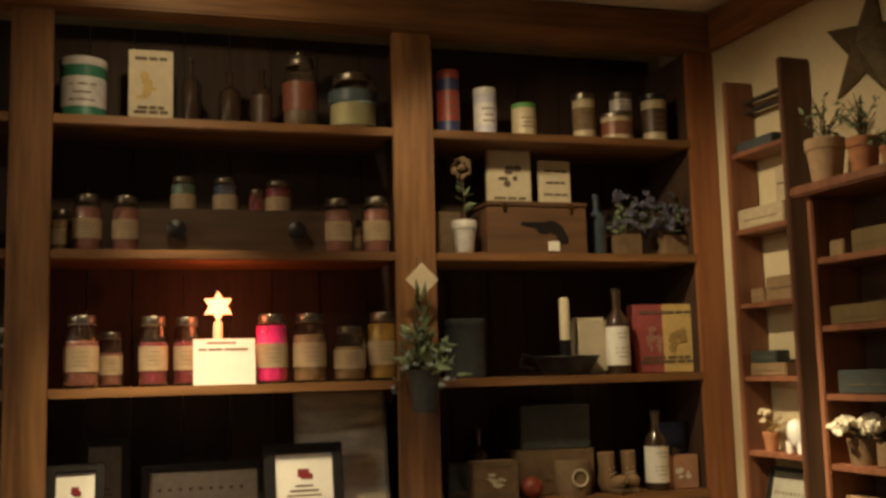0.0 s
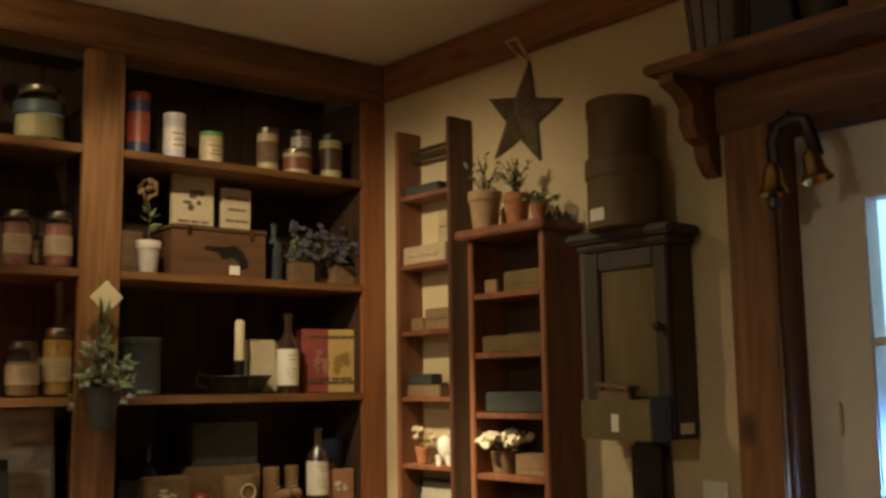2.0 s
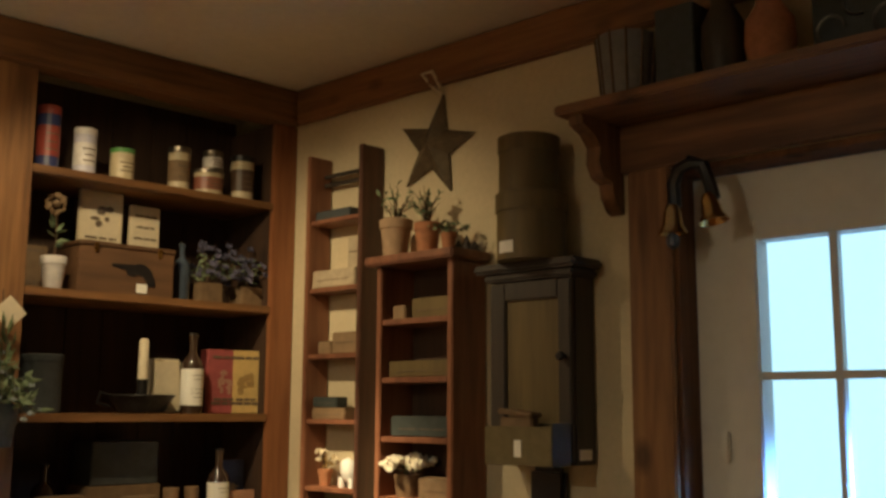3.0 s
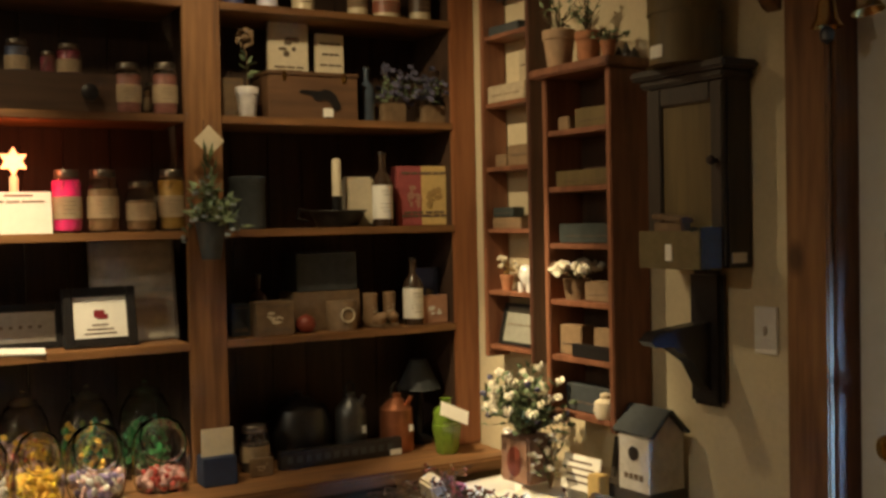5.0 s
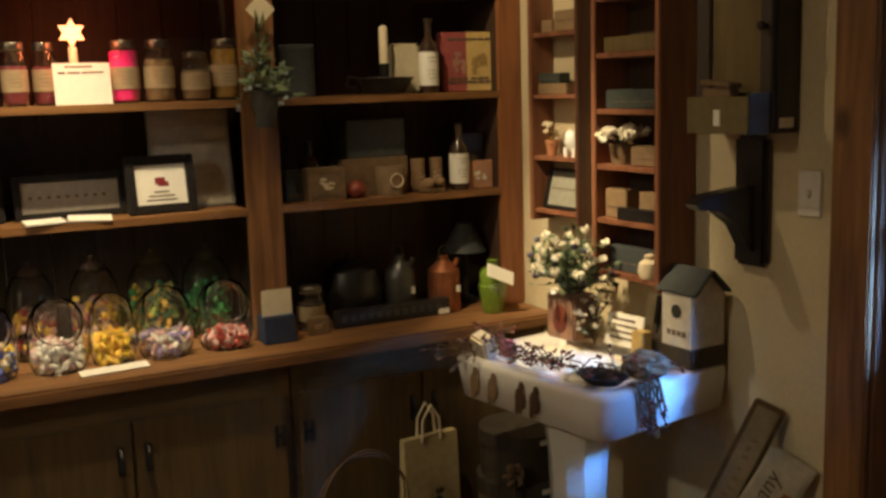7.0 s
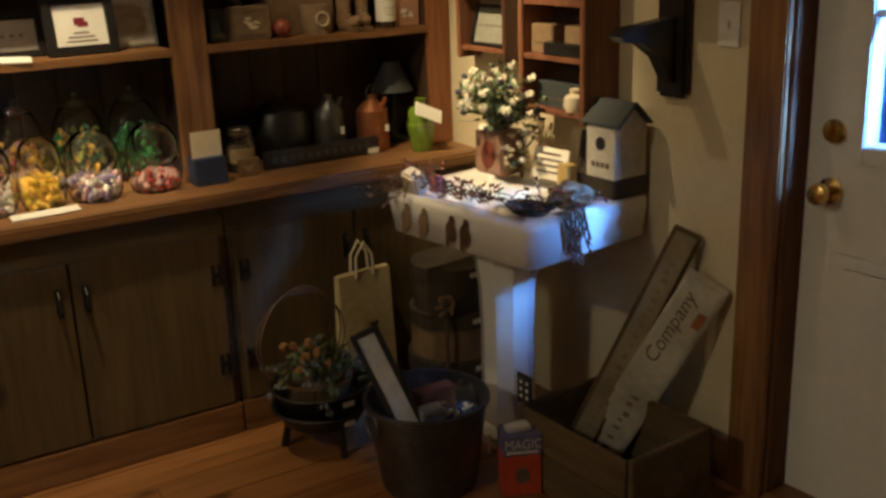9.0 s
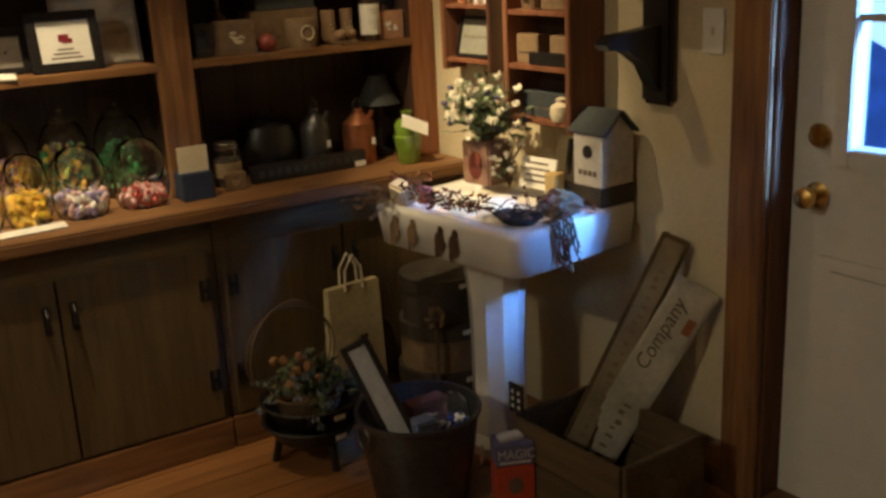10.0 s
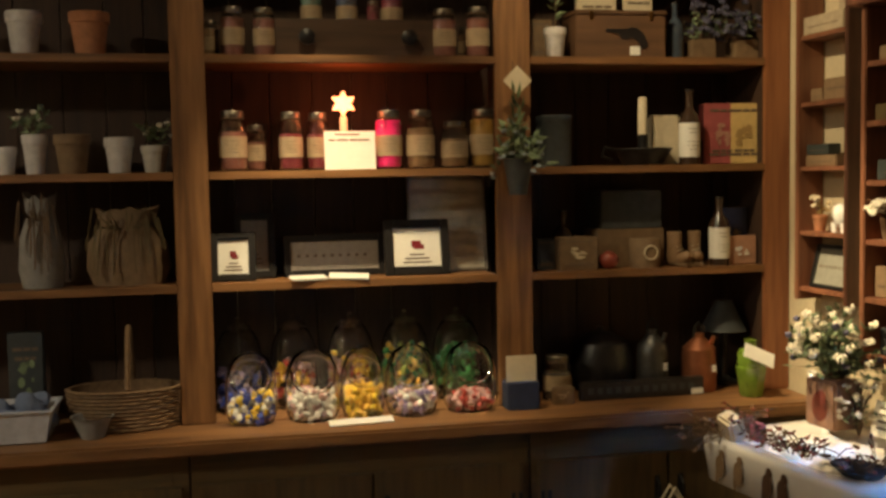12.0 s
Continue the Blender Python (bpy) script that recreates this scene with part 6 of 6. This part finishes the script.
rb = thing("red_carton", at(0.495, -0.985, 0, -24), "orange-red carton with a black picture and blue top", "carton")
part("body", box(B(), -0.055, 0.055, -0.04, 0.04, 0, 0.125, 0.003), tint("orange_red_carton", (0.52, 0.07, 0.03), 0.6), rb)
part("top_band", box(B(), -0.0552, 0.0552, -0.0402, 0.0402, 0.1255, 0.19, 0.003), tint("violet_band", (0.14, 0.13, 0.26), 0.6), rb, "violet-blue top band")
b = B()
disc(b, 0, -0.0416, 0.065, 0.021, 0.026)
part("printed_picture", b, INK, rb)
b = box(B(), -0.04, 0.03, -0.02, 0.02, 0.1905, 0.205, 0.003, pose(0, 0, 0, 0, 0, 12))
part("flap", b, WHITETIN, rb)

crate = thing("wooden_crate", on_wall(1.135, 0.30, 0.0), "old wooden crate with faded stencilling", "crate")
CW, CD, CH = 0.21, 0.15, 0.24
for s in (-1, 1):
    part("end_board", box(B(), s * CW - 0.009, s * CW + 0.009, -CD, CD, 0, CH, 0.003), CRATE, crate)
    for k in range(2):
        part("side_board", box(B(), -CW + 0.0095, CW - 0.0095, s * CD - 0.007, s * CD + 0.007, 0.004 + k * 0.118, 0.116 + k * 0.118, 0.003), CRATE, crate)
part("bottom_board", box(B(), -CW + 0.01, CW - 0.01, -CD + 0.008, CD - 0.008, 0.004, 0.016, 0), CRATE, crate)
b = B()
disc(b, 0, -0.0016, 0.125, 0.04, 0.035, pose(CW + 0.0095, 0, 0, 0, 0, 90))
part("stencil", b, INK, crate)


def words_mesh(words, size, slant=0.25):
    """Flat letters of the built-in font as a mesh."""
    curve = bpy.data.curves.new("letters", "FONT")
    curve.body, curve.size, curve.shear = words, size, slant
    holder = bpy.data.objects.new("letters", curve)
    me = bpy.data.meshes.new_from_object(holder)
    bpy.data.objects.remove(holder)
    b = B()
    b.from_mesh(me)
    bpy.data.meshes.remove(me)
    return b


def leaning(name, foot, head, w, t, material, label, face=None, words=""):
    """A board from its foot to its head, its broad side to the room."""
    foot, head = Vector(foot), Vector(head)
    up = (head - foot).normalized()
    back = Vector((0.75, 0.65, 0))
    side = up.cross(back).normalized()
    nrm = side.cross(up).normalized()
    m = Matrix((side, nrm, up)).transposed().to_4x4()
    m.translation = foot
    L = (head - foot).length
    c = thing(name, m, label, "sign")
    part("board", box(B(), -w / 2, w / 2, -t / 2, t / 2, 0, L, 0.005), material, c)
    if face:
        part("face", box(B(), -w / 2 + 0.012, w / 2 - 0.012, -t / 2 - 0.003, -t / 2 + 0.001, 0.012, L - 0.012, 0.002), face, c)
        b = B()
        rr = random.Random(int(L * 1000))
        z = 0.06
        if words:
            wb = words_mesh(words, 0.06)
            for v in wb.verts:
                v.co = Vector((v.co.y + 0.005, -t / 2 - 0.005, v.co.x + L * 0.56))
            part("lettering", wb, INK, c, "dark painted lettering", smooth=None)
            part("painted_flower", box(B(), -0.045, -0.02, -t / 2 - 0.0045, -t / 2 - 0.003, L - 0.14, L - 0.09, 0.001), tint("faded_orange_paint", (0.42, 0.15, 0.06), 0.8, stain=0.6), c)
        while z < (L * 0.42 if words else L - 0.08):
            q = rr.uniform(0.006, 0.016)
            box(b, -w * rr.uniform(0.05, 0.16), w * rr.uniform(0.0, 0.14), -t / 2 - 0.0045, -t / 2 - 0.003, z, z + q, 0)
            z += q + rr.uniform(0.01, 0.03)
        part("lettering", b, TANBOX, c, kind="stuff")
    return c


WORNWHITE = tint("worn_white_paint", (0.62, 0.58, 0.47), 0.8, stain=0.6, bump=0.2)
p0, p1 = on_wall(0.99, 0.24, 0.02).translation, on_wall(1.235, 0.045, 0.60).translation
leaning("sign_board", p0, p1, 0.125, 0.028, WORNWHITE, "worn white lettered sign board leaning in the crate", WORNWHITE, "Company")
p0, p1 = on_wall(0.955, 0.30, 0.02).translation, on_wall(1.145, 0.035, 0.72).translation
leaning("sign_board", p0, p1, 0.085, 0.022, CRATE, "narrow tan lettered board leaning on the wall", tint("faded_tan_paint", (0.34, 0.27, 0.17), 0.8, stain=0.6))
wb = words_mesh("MAGIC", 0.034, 0.0)
for v in wb.verts:
    v.co = Vector((v.co.x - 0.05, -0.0412, v.co.y * 1.2 + 0.148))
part("lettering", wb, WHITETIN, rb, "white lettering", smooth=None)
part("print_line", box(B(), -0.045, 0.045, -0.0414, -0.0404, 0.133, 0.141, 0), WHITETIN, rb)
tk = thing("domino_card", on_wall(0.925, 0.445, 0.0), "black card with white spots stuck on a stick by the crate", "card")
part("stick", tube(B(), [(0, 0, 0), (0, 0, 0.26)], 0.004), TWIG, tk)
part("card", box(B(), -0.03, 0.03, -0.003, 0.003, 0.24, 0.33, 0.001), BLACK, tk)
for k in range(6):
    part("spot", lathe(B(), [(0, 0), (0.006, 0), (0, 0.001)], 8, pose(-0.013 + 0.026 * (k % 2), -0.0034, 0.262 + 0.022 * (k // 2), 90)), WHITEPAPER, tk)

stack = thing("iron_trivet_stand", at(0.16, -0.40, 0), "two low black iron pans on short legs", "iron pan", "")
for z in (0.09, 0.155):
    part("pan", lathe(B(), [(0, z), (0.12, z), (0.15, z + 0.05), (0.157, z + 0.052), (0.15, z + 0.056), (0.115, z + 0.01), (0, z + 0.01)], 28), IRON, stack)
for k in range(3):
    a = 6.283 * k / 3 + 0.6
    part("leg", tube(B(), [(0.10 * math.cos(a), 0.10 * math.sin(a), 0.10), (0.125 * math.cos(a), 0.125 * math.sin(a), 0.0)], 0.012, 8), IRON, stack)
for z in (0.115, 0.178):
    part("price_tag", box(B(), -0.018, 0.018, -0.002, 0.0, z, z + 0.016, 0, pose(0.02, -0.152, 0)), WHITEPAPER, stack)
fb = thing("mixed_flower_basket", at(0.155, -0.39, 0.168), "twig basket of mixed greenery with a tall hoop handle", "flower basket")
part("basket", lathe(B(), [(0, 0), (0.09, 0), (0.115, 0.06), (0.105, 0.06), (0.085, 0.008), (0, 0.008)], 20), WICKER, fb)
b = B()
for k in range(3):
    hoop(b, (0, 0, 0), 0.15 + 0.006 * k, 0.0025, pose(-0.02, 0.05 + 0.006 * k, 0.17, 90, 0, 10 * k), 26, 5)
part("hoop_handle", b, TWIG, fb)
spray(fb, (0, -0.02, 0.04), 0.17, 0.19, 60, 260, LEAF, mat("mixed_pale_flowers", (0.15, 0.16, 0.17), 0.8, island=0.5), 40, 71, 0.045, 0.014, 0.1)
b = B()
rr = random.Random(44)
for k in range(9):
    blob(b, (rr.uniform(-0.12, 0.08), rr.uniform(-0.1, 0.0), rr.uniform(0.12, 0.2)), (0.02, 0.018, 0.015), None, rr, 1, 0.15)
part("orange_flowers", b, tint("orange_petals", (0.24, 0.12, 0.04), 0.8), fb, kind="stuff")
bag = thing("paper_bag", at(0.412, -0.235, 0, 6), "plain tan paper gift bag with twisted handles", "bag")
b = box(B(), -0.10, 0.10, -0.04, 0.04, 0, 0.475, 0.003)
for v in b.verts:
    if v.co.z > 0.4:
        v.co.y *= 0.35
part("bag", b, tint("tan_paper", (0.55, 0.45, 0.25), 0.85), bag)
for y in (-0.016, 0.016):
    part("handle", tube(B(), [(-0.035, y, 0.46), (-0.03, y, 0.53), (0.0, y, 0.575), (0.03, y, 0.53), (0.035, y, 0.46)], 0.005, 6), PAPER, bag)
b = B()
rr = random.Random(6)
for k in range(6):
    blob(b, (rr.uniform(-0.03, 0.03), -0.0405, 0.27 + rr.uniform(-0.03, 0.04)), (0.012, 0.001, 0.01), None, rr, 1, 0.2)
for v in b.verts:
    v.co.y = -0.0375 - 0.0028 + 0.0 * v.co.y
part("printed_sprig", b, OLIVE, bag)
for z, r, h in ((0.0, 0.155, 0.17), (0.1705, 0.145, 0.16), (0.331, 0.135, 0.155)):
    c = thing("hat_box", at(0.70, -0.33, z), "round dark brown wooden box in a stack under the sink", "box", "round boxes under the sink")
    part("body", lathe(B(), [(0, 0), (r, 0), (r, h * 0.7), (0, h * 0.7)], 30), DARKWOOD if z != 0.1705 else BOXBOARD, c)
    part("lid", lathe(B(), [(r, h * 0.68), (r * 1.03, h * 0.68), (r * 1.03, h * 0.985), (r * 0.98, h), (0, h)], 30), DARKWOOD, c)
    part("price_tag", box(B(), -0.02, 0.02, -r * 1.045, -r * 1.03, h * 0.8, h * 0.9, 0), WHITEPAPER, c)
pt = thing("straw_ornament", at(0.585, -0.47, 0), "tall straw-coloured garden stake with a paper flower", "ornament")
part("stake", tube(B(), [(0, 0, 0), (0.0, 0, 0.36)], 0.006), TWIG, pt)
b = B()
for i in range(6):
    a = 6.283 * i / 6
    blob(b, (0.026 * math.cos(a), 0, 0.38 + 0.026 * math.sin(a)), (0.02, 0.008, 0.016), None, random.Random(i), 1, 0.1)
part("flower", b, BOXBOARD, pt)

# ---- ceiling fixtures ----
for x, y, z in TRACK:
    c = thing("track_lamp", at(x, y, CEIL), "small chrome track spotlight on the ceiling", "ceiling lamp", "track lamps")
    part("stem", tube(B(), [(0, 0, -0.001), (0, 0, -0.06)], 0.007, 8), STEEL, c)
    part("mount", box(B(), -0.05, 0.05, -0.018, 0.018, -0.018, -0.001, 0.004), WHITE, c)
    m_ = pose(0, 0, -0.075, 20)
    part("shade", lathe(B(), [(0.014, 0.05), (0.03, 0.035), (0.036, -0.02), (0.034, -0.02), (0.028, 0.03), (0, 0.04)], 20, m_), STEEL, c, shadow=False)
# Fixture for the added fill light, outside every view.
c = thing("added_ceiling_lamp", at(-2.8, -1.5, CEIL), "added round ceiling lamp, out of view", "ceiling lamp")
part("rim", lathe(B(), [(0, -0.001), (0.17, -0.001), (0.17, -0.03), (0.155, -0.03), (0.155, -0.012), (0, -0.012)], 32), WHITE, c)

# ---- floor boards ----
yb = -3.2
k = 0
rr = random.Random(9)
while yb < -0.19:
    w = (0.13, 0.155, 0.142)[k % 3]
    y1 = min(yb + w, -0.171)
    xs = [-2.4, rr.uniform(-1.2, -0.3), 0.93]
    for x0, x1 in zip(xs, xs[1:]):
        x1e = x1 if x1 < 0.9 else 0.93 - 0.06 * y1 - 0.004
        b = box(B(), x0 + 0.001, x1e - 0.001, yb + 0.0012, y1 - 0.0012, -0.012, 0.0, 0.0015)
        o = part("floor_board", b, FLOORWOOD, floor)
    yb += w
    k += 1
